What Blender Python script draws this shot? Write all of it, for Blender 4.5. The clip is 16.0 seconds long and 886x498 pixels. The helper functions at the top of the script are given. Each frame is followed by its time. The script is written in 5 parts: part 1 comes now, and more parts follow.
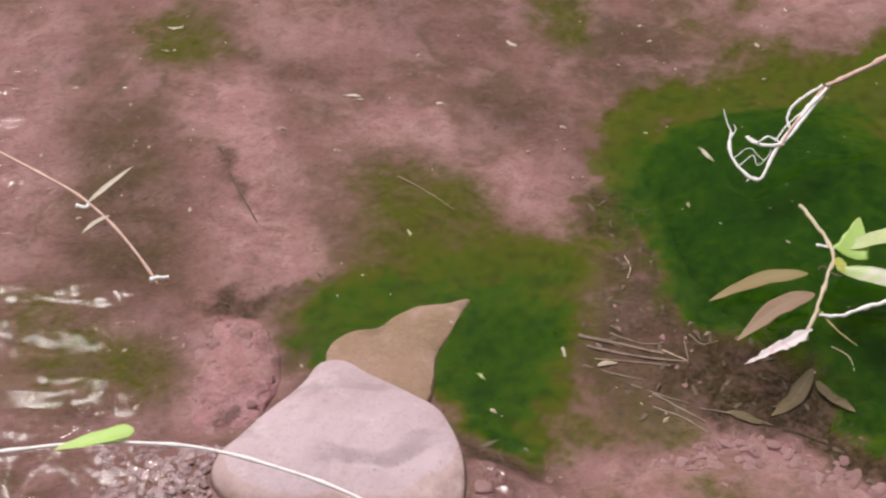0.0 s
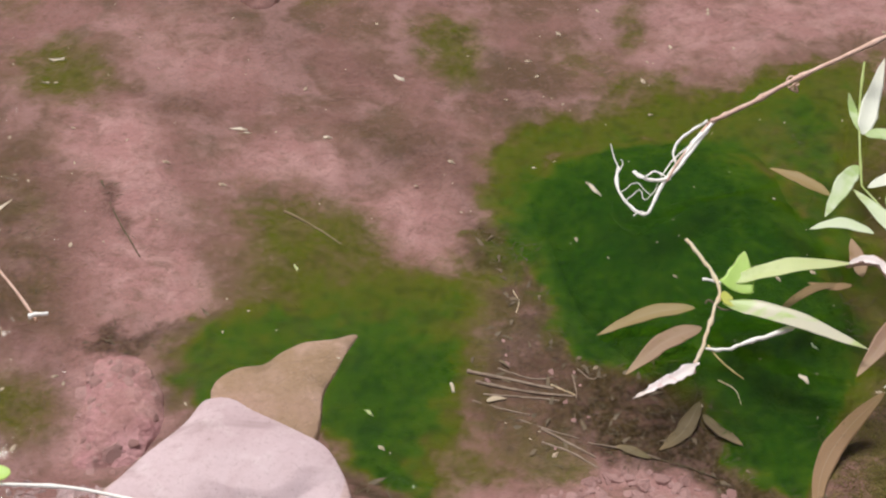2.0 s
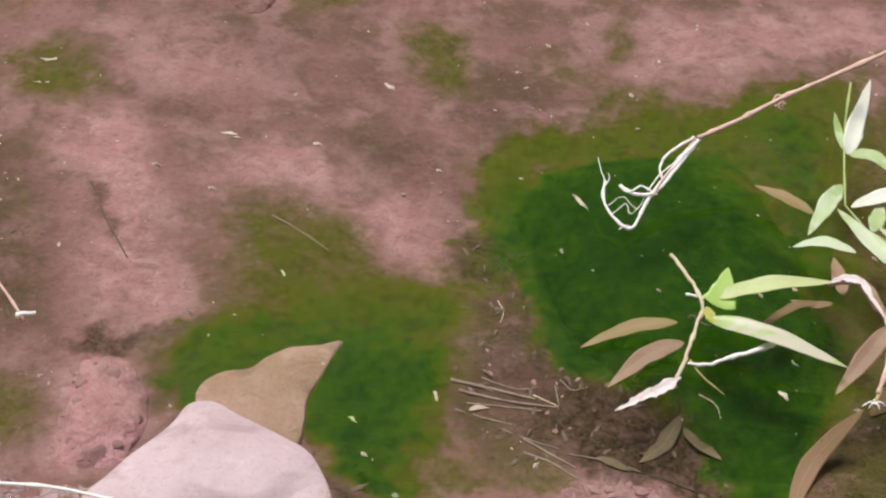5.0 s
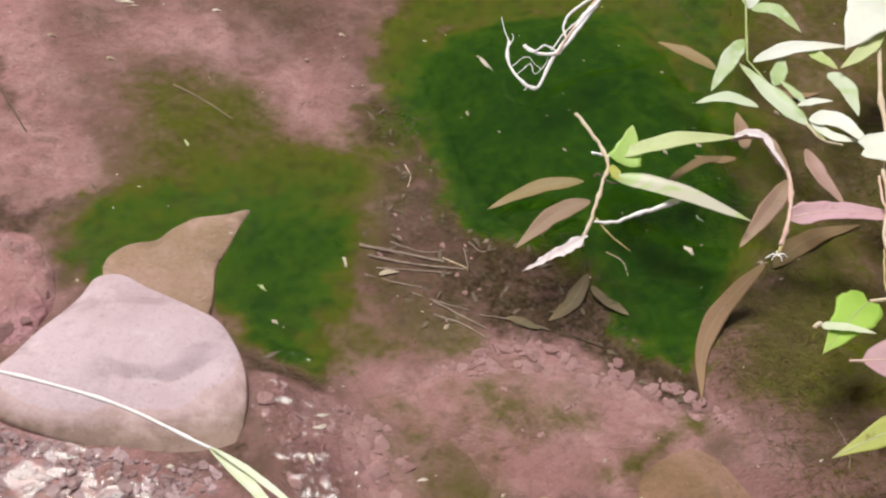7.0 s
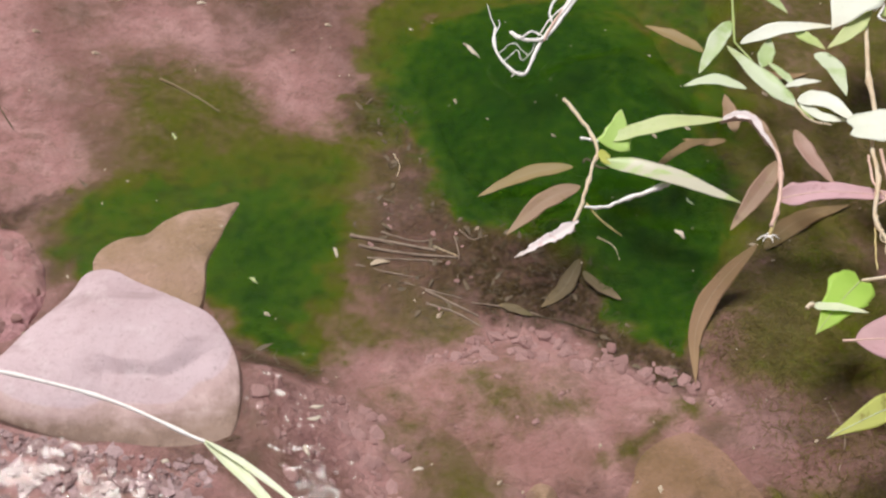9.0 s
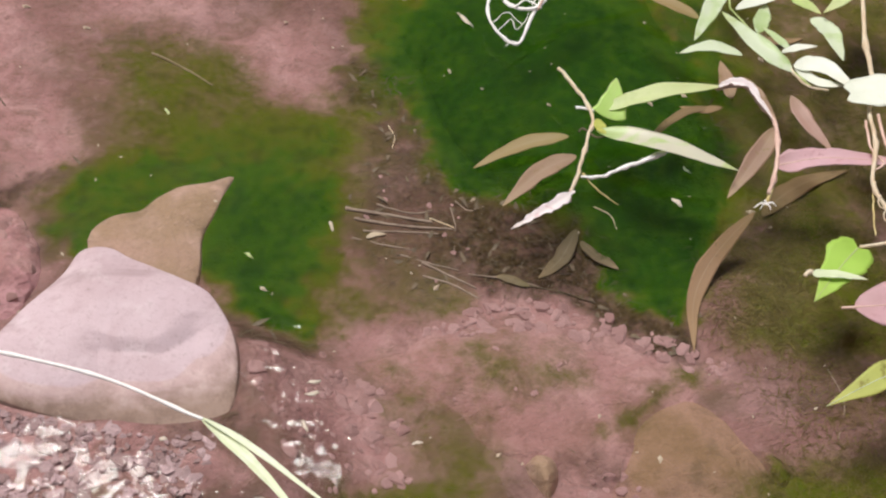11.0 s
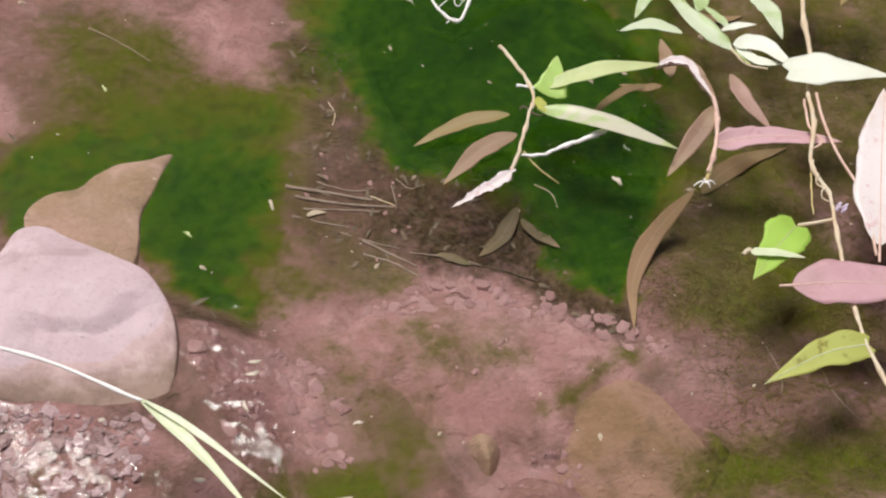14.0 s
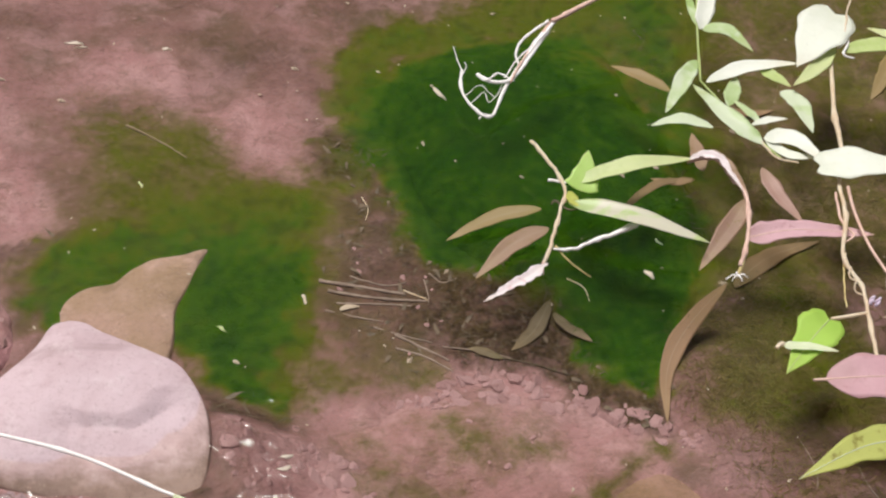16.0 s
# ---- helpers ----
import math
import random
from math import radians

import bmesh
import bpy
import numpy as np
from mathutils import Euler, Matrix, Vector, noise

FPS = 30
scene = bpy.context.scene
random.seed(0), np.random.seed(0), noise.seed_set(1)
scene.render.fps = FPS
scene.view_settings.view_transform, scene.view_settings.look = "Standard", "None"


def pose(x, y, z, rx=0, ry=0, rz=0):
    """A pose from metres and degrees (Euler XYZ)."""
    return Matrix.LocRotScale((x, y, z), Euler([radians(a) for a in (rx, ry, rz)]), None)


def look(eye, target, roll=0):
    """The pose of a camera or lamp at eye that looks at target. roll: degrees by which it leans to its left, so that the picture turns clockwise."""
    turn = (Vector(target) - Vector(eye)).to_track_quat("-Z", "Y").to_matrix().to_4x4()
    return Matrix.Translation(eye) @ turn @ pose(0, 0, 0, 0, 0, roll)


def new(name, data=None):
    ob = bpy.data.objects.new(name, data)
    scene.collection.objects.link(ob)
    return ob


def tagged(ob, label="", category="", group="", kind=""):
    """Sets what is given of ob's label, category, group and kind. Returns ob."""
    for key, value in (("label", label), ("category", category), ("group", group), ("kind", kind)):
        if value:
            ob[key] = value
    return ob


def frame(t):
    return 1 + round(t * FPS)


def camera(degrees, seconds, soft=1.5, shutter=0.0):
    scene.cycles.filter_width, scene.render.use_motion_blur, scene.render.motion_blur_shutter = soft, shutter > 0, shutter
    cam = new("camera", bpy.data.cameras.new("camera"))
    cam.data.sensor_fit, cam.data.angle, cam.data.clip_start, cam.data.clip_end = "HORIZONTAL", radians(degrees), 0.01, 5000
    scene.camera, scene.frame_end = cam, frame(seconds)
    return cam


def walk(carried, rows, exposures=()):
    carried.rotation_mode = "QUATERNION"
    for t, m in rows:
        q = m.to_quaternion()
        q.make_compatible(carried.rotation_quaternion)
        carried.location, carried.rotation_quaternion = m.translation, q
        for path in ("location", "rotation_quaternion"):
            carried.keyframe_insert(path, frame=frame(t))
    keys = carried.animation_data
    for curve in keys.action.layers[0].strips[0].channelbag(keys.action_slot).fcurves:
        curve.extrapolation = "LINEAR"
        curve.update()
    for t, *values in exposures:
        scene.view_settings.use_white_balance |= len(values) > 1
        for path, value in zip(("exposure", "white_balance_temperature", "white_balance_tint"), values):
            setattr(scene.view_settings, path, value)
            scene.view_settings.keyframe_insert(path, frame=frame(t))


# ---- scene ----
import mathutils
import mathutils.bvhtree

# ---------------- camera ----------------
cam = camera(32.0, 16.0, 2.2, 0.3)
PATH = [
    (0.0, pose(-0.0048, -0.8818, 0.9057, 44.882, 0.749, 1.202)),
    (0.2, pose(-0.0051, -0.8804, 0.9041, 45.016, 0.290, 0.674)),
    (0.5, pose(-0.0056, -0.8784, 0.9019, 45.191, -0.076, 0.233)),
    (0.7, pose(-0.0055, -0.8778, 0.9011, 44.717, -0.174, 0.074)),
    (1.0, pose(-0.0053, -0.8768, 0.9001, 44.718, -0.774, 0.030)),
    (1.2, pose(-0.0051, -0.8763, 0.8992, 45.061, -1.371, -0.148)),
    (1.5, pose(-0.0047, -0.8756, 0.8979, 45.690, -1.740, -1.219)),
    (1.7, pose(-0.0043, -0.8751, 0.8970, 46.281, -2.194, -1.856)),
    (2.0, pose(-0.0037, -0.8745, 0.8956, 46.299, -2.055, -1.810)),
    (2.2, pose(-0.0035, -0.8739, 0.8951, 45.918, -2.488, -1.584)),
    (2.5, pose(-0.0031, -0.8731, 0.8944, 46.106, -3.445, -2.239)),
    (2.7, pose(-0.0033, -0.8744, 0.8954, 46.207, -2.608, -1.420)),
    (3.0, pose(-0.0036, -0.8763, 0.8970, 46.858, -2.367, -1.236)),
    (3.2, pose(-0.0040, -0.8765, 0.8979, 46.638, -2.862, -1.539)),
    (5.3, pose(-0.0079, -0.8789, 0.9078, 46.260, -3.508, -1.273)),
    (5.5, pose(-0.0082, -0.8793, 0.9085, 46.143, -3.066, -1.420)),
    (5.7, pose(-0.0073, -0.8788, 0.9080, 46.242, -2.706, -0.886)),
    (6.0, pose(-0.0061, -0.8779, 0.9073, 45.406, -2.847, -1.926)),
    (6.2, pose(-0.0049, -0.8779, 0.9069, 43.597, -3.275, -3.689)),
    (6.4, pose(-0.0038, -0.8779, 0.9066, 42.172, -3.658, -3.386)),
    (6.5, pose(-0.0032, -0.8779, 0.9064, 41.858, -3.946, -3.768)),
    (6.7, pose(-0.0034, -0.8774, 0.9059, 41.875, -4.219, -4.349)),
    (7.0, pose(-0.0037, -0.8766, 0.9051, 41.592, -4.707, -4.792)),
    (7.2, pose(-0.0037, -0.8769, 0.9063, 41.917, -4.666, -4.881)),
    (7.5, pose(-0.0036, -0.8773, 0.9081, 41.269, -3.624, -4.169)),
    (7.7, pose(-0.0036, -0.8747, 0.9070, 41.220, -4.434, -5.407)),
    (8.0, pose(-0.0035, -0.8707, 0.9053, 41.302, -5.298, -6.781)),
    (8.2, pose(-0.0037, -0.8709, 0.9054, 41.649, -5.565, -6.864)),
    (8.5, pose(-0.0041, -0.8712, 0.9057, 41.932, -5.150, -7.213)),
    (8.7, pose(-0.0041, -0.8728, 0.9046, 41.717, -4.923, -6.511)),
    (9.0, pose(-0.0040, -0.8753, 0.9029, 41.274, -4.177, -5.947)),
    (9.1, pose(-0.0036, -0.8760, 0.9021, 40.595, -4.456, -4.906)),
    (9.2, pose(-0.0032, -0.8767, 0.9013, 39.949, -3.763, -4.917)),
    (11.3, pose(-0.0009, -0.8678, 0.9018, 40.092, -3.953, -6.810)),
    (11.5, pose(0.0003, -0.8687, 0.9010, 40.036, -4.233, -6.985)),
    (11.7, pose(0.0014, -0.8694, 0.9012, 40.343, -4.512, -6.761)),
    (12.0, pose(0.0030, -0.8704, 0.9015, 40.187, -4.728, -6.981)),
    (12.2, pose(0.0033, -0.8697, 0.9011, 39.970, -4.932, -7.257)),
    (12.5, pose(0.0037, -0.8687, 0.9005, 39.622, -4.874, -7.434)),
    (12.7, pose(0.0039, -0.8679, 0.9007, 39.968, -5.392, -7.590)),
    (13.0, pose(0.0043, -0.8667, 0.9009, 39.993, -5.638, -8.076)),
    (13.2, pose(0.0035, -0.8666, 0.9022, 39.711, -5.534, -7.507)),
    (13.5, pose(0.0024, -0.8663, 0.9041, 39.326, -4.899, -7.482)),
    (13.7, pose(0.0013, -0.8649, 0.9039, 39.005, -5.279, -7.517)),
    (14.0, pose(-0.0002, -0.8627, 0.9036, 39.118, -5.316, -8.034)),
    (14.2, pose(0.0004, -0.8617, 0.9046, 38.820, -5.599, -7.936)),
    (14.5, pose(0.0013, -0.8603, 0.9061, 38.838, -5.151, -7.992)),
    (14.7, pose(0.0013, -0.8594, 0.9058, 39.218, -5.461, -7.820)),
    (15.0, pose(0.0013, -0.8581, 0.9053, 39.392, -5.680, -7.997)),
    (15.2, pose(0.0013, -0.8593, 0.9055, 40.489, -5.438, -7.704)),
    (15.3, pose(0.0013, -0.8599, 0.9056, 40.772, -5.257, -7.164)),
    (15.5, pose(0.0013, -0.8610, 0.9058, 41.167, -4.773, -7.342)),
    (15.7, pose(0.0017, -0.8624, 0.9069, 41.788, -4.645, -7.260)),
    (16.0, pose(0.0023, -0.8645, 0.9085, 42.450, -4.231, -7.233)),
]

walk(cam, PATH, [(0.0, 0.26, 6500, 9.5), (1.5, 0.36, 6500, 5.5), (3.0, 0.42, 6500, 4.5), (7.0, 0.39, 6500, 6.0), (16.0, 0.38, 6500, 6.5)])

# ---------------- light ----------------
SUN_EL, SUN_AZ = 72.0, -45.0          # degrees up; degrees from +y towards +x
world = bpy.data.worlds.new("sky_world")
scene.world = world
world.use_nodes = True
wn = world.node_tree.nodes
sky = wn.new("ShaderNodeTexSky")
sky.sky_type = "NISHITA"
sky.sun_disc = False
sky.sun_elevation, sky.sun_rotation = radians(SUN_EL), radians(SUN_AZ)
sky.air_density, sky.dust_density, sky.ozone_density = 0.6, 6.0, 0.3
world.node_tree.links.new(sky.outputs[0], wn["Background"].inputs[0])
wn["Background"].inputs[1].default_value = 0.045
sun = new("sun", bpy.data.lights.new("sun", "SUN"))
sun.data.energy, sun.data.angle, sun.data.color = 2.9, radians(22), (1.0, 0.965, 0.93)
az = radians(SUN_AZ)
sun_dir = Vector((math.sin(az) * math.cos(radians(SUN_EL)), math.cos(az) * math.cos(radians(SUN_EL)), math.sin(radians(SUN_EL))))
sun.matrix_world = look(sun_dir * 5, (0, 0, 0))


# ---------------- materials ----------------
class Nodes:
    """A small builder for node materials."""

    def __init__(self, name):
        self.mat = bpy.data.materials.new(name)
        self.mat.use_nodes = True
        self.tree = self.mat.node_tree
        self.tree.nodes.clear()
        self.out = self.tree.nodes.new("ShaderNodeOutputMaterial")
        self.coord = self.tree.nodes.new("ShaderNodeTexCoord").outputs["Object"]

    def link(self, a, b):
        self.tree.links.new(a, b)

    def put(self, socket, value):
        if isinstance(value, bpy.types.NodeSocket):
            self.link(value, socket)
        elif isinstance(value, (tuple, list)) and len(value) == 3 and socket.type == "RGBA":
            socket.default_value = (*value, 1)
        else:
            socket.default_value = value

    def noise(self, scale, detail=6.0, rough=0.6, dist=0.0, coord=None):
        n = self.tree.nodes.new("ShaderNodeTexNoise")
        n.inputs["Scale"].default_value, n.inputs["Detail"].default_value = scale, detail
        n.inputs["Roughness"].default_value, n.inputs["Distortion"].default_value = rough, dist
        self.link(coord or self.coord, n.inputs["Vector"])
        return n.outputs["Fac"]

    def stretch(self, sx, sy, sz):
        n = self.tree.nodes.new("ShaderNodeMapping")
        n.inputs["Scale"].default_value = (sx, sy, sz)
        self.link(self.coord, n.inputs["Vector"])
        return n.outputs[0]

    def ramp(self, fac, lo, hi, a=0.0, b=1.0):
        n = self.tree.nodes.new("ShaderNodeMapRange")
        n.interpolation_type = "SMOOTHSTEP"
        self.put(n.inputs["Value"], fac)
        for key, v in (("From Min", lo), ("From Max", hi), ("To Min", a), ("To Max", b)):
            self.put(n.inputs[key], v)
        return n.outputs[0]

    def mix(self, fac, a, b):
        n = self.tree.nodes.new("ShaderNodeMix")
        n.data_type = "RGBA"
        self.put(n.inputs[0], fac), self.put(n.inputs[6], a), self.put(n.inputs[7], b)
        return n.outputs[2]

    def math(self, op, a, b=0.0):
        n = self.tree.nodes.new("ShaderNodeMath")
        n.operation = op
        self.put(n.inputs[0], a), self.put(n.inputs[1], b)
        return n.outputs[0]

    def attr(self, name):
        n = self.tree.nodes.new("ShaderNodeAttribute")
        n.attribute_name = name
        return n.outputs["Fac"]

    def random(self):
        return self.tree.nodes.new("ShaderNodeObjectInfo").outputs["Random"]

    def island(self):
        return self.tree.nodes.new("ShaderNodeNewGeometry").outputs["Random Per Island"]

    def bump(self, height, distance, strength=1.0):
        n = self.tree.nodes.new("ShaderNodeBump")
        self.put(n.inputs["Strength"], strength)
        n.inputs["Distance"].default_value = distance
        self.link(height, n.inputs["Height"])
        return n.outputs[0]

    def wet(self, color):
        """Soaked surfaces are a little darker and browner than dry ones."""
        m = self.tree.nodes.new("ShaderNodeMix")
        m.data_type, m.blend_type = "RGBA", "MULTIPLY"
        m.inputs["Factor"].default_value = 1.0
        self.put(m.inputs[6], color)
        m.inputs[7].default_value = (0.92, 0.90, 0.81, 1)
        return m.outputs[2]

    def surface(self, color, rough=0.8, normal=None, spec=0.3, translucent=0.0, back=None):
        p = self.tree.nodes.new("ShaderNodeBsdfPrincipled")
        self.put(p.inputs["Base Color"], color), self.put(p.inputs["Roughness"], rough)
        p.inputs["Specular IOR Level"].default_value = spec
        if normal:
            self.link(normal, p.inputs["Normal"])
        shader = p.outputs[0]
        if translucent:
            t = self.tree.nodes.new("ShaderNodeBsdfTranslucent")
            self.put(t.inputs[0], back or color)
            m = self.tree.nodes.new("ShaderNodeMixShader")
            m.inputs[0].default_value = translucent
            self.link(shader, m.inputs[1]), self.link(t.outputs[0], m.inputs[2])
            shader = m.outputs[0]
        self.link(shader, self.out.inputs[0])
        return self.mat


def bed_material(name, base, dark, pale):
    """Silt or stone under water, with a film of algae, rotten litter and painted crevice shade where the mesh carries
    them.
    """
    n = Nodes(name)
    big = n.noise(8.0, 4, 0.55, 0.3)
    mid = n.noise(32.0, 5, 0.55, 0.2)
    fine = n.noise(230.0, 5, 0.7)
    col = n.mix(n.ramp(big, 0.40, 0.60), base, dark)
    col = n.mix(n.ramp(n.noise(15.0, 4, 0.5, 0.3), 0.5, 0.62, 0.0, 0.85), col, pale)
    col = n.mix(n.ramp(n.noise(22.0, 4, 0.5), 0.56, 0.68, 0.0, 0.7), col, n.mix(0.5, dark, (0.14, 0.115, 0.095)))
    col = n.mix(n.ramp(mid, 0.50, 0.72, 0.0, 0.5), col, pale)
    col = n.mix(n.ramp(n.noise(70.0, 5, 0.6, 0.2), 0.56, 0.70, 0.0, 0.4), col, dark)
    rosy = n.math("MULTIPLY", n.attr("pink"), n.ramp(n.noise(28.0, 6, 0.7, 0.8), 0.32, 0.56, 0.2, 1.0))
    col = n.mix(rosy, col, n.mix(n.ramp(mid, 0.4, 0.6), (0.46, 0.262, 0.312), (0.54, 0.335, 0.395)))
    flecks = n.noise(85.0, 4, 0.65, 1.2, n.stretch(1.0, 1.5, 1.0))
    col = n.mix(n.ramp(flecks, 0.57, 0.68, 0.0, 0.5), col, pale)
    col = n.mix(n.ramp(flecks, 0.43, 0.33, 0.0, 0.4), col, dark)
    grit = n.noise(130.0, 6, 0.75, 0.3)
    col = n.mix(n.ramp(grit, 0.50, 0.66, 0.0, 0.30), col, dark)
    col = n.mix(n.ramp(grit, 0.48, 0.34, 0.0, 0.26), col, pale)
    col = n.mix(n.ramp(fine, 0.3, 0.55, 0.18, 0.0), col, (0.09, 0.065, 0.055))
    col = n.mix(n.ramp(fine, 0.64, 0.74, 0.0, 0.28), col, pale)
    sep = n.tree.nodes.new("ShaderNodeSeparateXYZ")
    n.link(n.coord, sep.inputs[0])
    col = n.mix(n.ramp(sep.outputs[2], 0.0, 0.12), col, n.mix(n.ramp(mid, 0.4, 0.6), (0.10, 0.075, 0.05), (0.16, 0.12, 0.08)))
    # litter, and crevice shade painted in the same dark colours
    lit = n.math("MULTIPLY", n.attr("litter"), n.ramp(n.noise(75.0, 6, 0.7, 0.5), 0.34, 0.58, 0.6, 1.0))
    col = n.mix(lit, col, n.mix(n.ramp(fine, 0.4, 0.6), (0.026, 0.019, 0.008), (0.076, 0.055, 0.027)))
    alg = n.attr("algae")
    here = n.ramp(alg, 0.02, 0.22)
    tuft = n.math("ADD", n.math("MULTIPLY", n.math("SUBTRACT", n.noise(26.0, 5, 0.6, 0.6), 0.5), 0.55), n.math("MULTIPLY", n.math("SUBTRACT", n.noise(120.0, 5, 0.65, 0.4), 0.5), 0.5))
    thick = n.math("ADD", alg, n.math("MULTIPLY", here, tuft))
    shade = n.mix(n.ramp(thick, 0.22, 0.50), (0.160, 0.128, 0.062), (0.098, 0.104, 0.014))
    shade = n.mix(n.ramp(thick, 0.46, 0.68), shade, (0.090, 0.120, 0.005))
    shade = n.mix(n.ramp(thick, 0.64, 0.88), shade, (0.044, 0.116, 0.002))
    shade = n.mix(n.ramp(thick, 0.82, 1.08), shade, (0.010, 0.060, 0.001))
    shade = n.mix(n.ramp(n.noise(260.0, 4, 0.7), 0.52, 0.68, 0.0, 0.6), shade, n.mix(n.ramp(alg, 0.5, 0.9), (0.19, 0.175, 0.055), (0.058, 0.150, 0.010)))
    shade = n.mix(n.ramp(n.noise(60.0, 5, 0.65, 0.5), 0.48, 0.64, 0.0, 0.55), shade, n.mix(n.ramp(alg, 0.5, 0.9), (0.066, 0.062, 0.010), (0.008, 0.046, 0.001)))
    shade = n.mix(n.ramp(n.noise(150.0, 3, 0.6, 0.6), 0.54, 0.66, 0.0, 0.55), shade, n.mix(n.ramp(alg, 0.5, 0.95), (0.150, 0.140, 0.030), (0.036, 0.128, 0.004)))
    grown = n.ramp(thick, 0.02, 0.62, 0.0, 0.97)
    grown = n.math("MULTIPLY", grown, n.math("SUBTRACT", 1.0, n.math("MULTIPLY", n.attr("litter"), n.ramp(alg, 0.58, 0.82, 0.75, 0.1))))
    col = n.mix(grown, col, shade)
    col = n.wet(col)
    h = n.math("ADD", n.math("MULTIPLY", mid, 0.8), n.math("ADD", n.math("MULTIPLY", fine, 0.2), n.math("MULTIPLY", grit, 0.5)))
    h = n.math("ADD", h, n.math("MULTIPLY", flecks, 0.5))
    return n.surface(col, 0.85, n.bump(h, 0.008, 0.72), 0.03)


silt_mat = bed_material("river_silt", (0.305, 0.172, 0.192), (0.180, 0.118, 0.098), (0.38, 0.232, 0.272))
redstone_mat = bed_material("red_stone", (0.395, 0.218, 0.248), (0.26, 0.152, 0.150), (0.49, 0.295, 0.340))
rosy_mat = bed_material("rosy_stone", (0.58, 0.305, 0.405), (0.32, 0.175, 0.210), (0.70, 0.420, 0.540))
tan_mat = bed_material("tan_stone", (0.51, 0.350, 0.335), (0.41, 0.295, 0.235), (0.56, 0.400, 0.390))
dusty_mat = bed_material("dusty_stone", (0.39, 0.250, 0.215), (0.28, 0.185, 0.130), (0.43, 0.275, 0.245))
brownstone_mat = bed_material("brown_stone", (0.20, 0.150, 0.095), (0.15, 0.115, 0.065), (0.24, 0.180, 0.125))


def pale_stone_material():
    n = Nodes("pale_stone")
    big, mid, fine = n.noise(7.0, 4, 0.6, 0.8), n.noise(60.0, 6, 0.65), n.noise(300.0, 4, 0.7)
    band = n.noise(5.0, 4, 0.55, 1.2, n.stretch(1.0, 4.5, 4.5))
    col = n.mix(n.ramp(big, 0.35, 0.65), (0.56, 0.43, 0.47), (0.49, 0.36, 0.39))
    col = n.mix(n.ramp(band, 0.54, 0.68, 0.0, 0.6), col, (0.33, 0.235, 0.24))
    col = n.mix(n.ramp(n.noise(22.0, 5, 0.6, 0.7), 0.50, 0.66, 0.0, 0.5), col, (0.43, 0.31, 0.33))
    col = n.mix(n.ramp(mid, 0.5, 0.75, 0.0, 0.6), col, (0.62, 0.51, 0.54))
    col = n.mix(n.ramp(n.noise(110.0, 5, 0.7, 0.4), 0.60, 0.72, 0.0, 0.5), col, (0.26, 0.185, 0.17))
    col = n.mix(n.ramp(fine, 0.3, 0.5, 0.3, 0.0), col, (0.30, 0.22, 0.21))
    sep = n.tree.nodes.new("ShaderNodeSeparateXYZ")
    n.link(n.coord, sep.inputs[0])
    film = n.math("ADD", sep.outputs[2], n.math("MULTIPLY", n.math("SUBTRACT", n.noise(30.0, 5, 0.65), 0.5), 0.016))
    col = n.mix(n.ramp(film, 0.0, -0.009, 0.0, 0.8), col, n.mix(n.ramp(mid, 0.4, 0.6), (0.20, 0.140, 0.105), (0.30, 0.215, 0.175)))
    h = n.math("ADD", mid, n.math("MULTIPLY", fine, 0.15))
    return n.surface(col, 0.65, n.bump(h, 0.004, 0.45), 0.25)


def leaf_material(name, a, b, back, amount=0.45, rough=0.42, spots=None, bleach_or_sheen=None):
    n = Nodes(name)
    col = n.mix(n.random(), a, b)
    col = n.mix(n.ramp(n.noise(45.0, 5, 0.6), 0.4, 0.7, 0.0, 0.6), col, b)
    col = n.mix(n.ramp(n.noise(20.0, 4, 0.6, 0.8), 0.46, 0.62, 0.0, 0.6), col, b)
    col = n.mix(n.ramp(n.noise(190.0, 5, 0.7, 0.4), 0.52, 0.70, 0.0, 0.25), col, n.mix(0.35, a, (0.05, 0.06, 0.02)))
    if spots:
        col = n.mix(n.ramp(n.noise(110.0, 5, 0.7), 0.56, 0.68, 0.0, 0.85), col, spots)
    along = n.math("ADD", n.attr("along"), n.math("MULTIPLY", n.math("SUBTRACT", n.noise(55.0, 4, 0.6), 0.5), 0.7))
    col = n.mix(n.ramp(along, 0.62, 1.05, 0.0, 0.6), col, n.mix(0.45, b, (0.62, 0.46, 0.26)))
    col = n.mix(n.ramp(along, 0.42, 0.0, 0.0, 0.45), col, n.mix(0.35, a, (0.16, 0.20, 0.04)))
    # whitish blotches: bleaching on the patched leaf, painted sky sheen on the green one
    if bleach_or_sheen:
        col = n.mix(n.ramp(n.noise(26.0, 4, 0.55, 0.6), 0.47, 0.57, 0.0, 0.85), col, bleach_or_sheen)
    rib = n.attr("rib")
    col = n.mix(n.ramp(rib, 0.10, 0.0, 0.0, 0.22), col, n.mix(0.5, b, (0.8, 0.74, 0.62)))
    col = n.mix(n.ramp(n.math("ADD", rib, n.math("MULTIPLY", n.noise(60.0, 4), 0.5)), 1.15, 1.4, 0.0, 0.6), col, n.mix(0.6, a, (0.30, 0.20, 0.10)))
    return n.surface(col, rough, n.bump(n.noise(140.0, 4, 0.6), 0.0008, 0.5), 0.5, amount, back)


def stem_material(name, a, b, thin=0.0):
    n = Nodes(name)
    col = n.mix(n.ramp(n.noise(70.0, 5, 0.6), 0.35, 0.65), a, b)
    col = n.mix(n.ramp(n.noise(500.0, 3, 0.7), 0.55, 0.75, 0.0, 0.25 if thin else 0.5), col, (0.16, 0.10, 0.07))
    return n.surface(col, 0.55, n.bump(n.noise(300.0, 4), 0.001, 0.6), 0.35, thin)


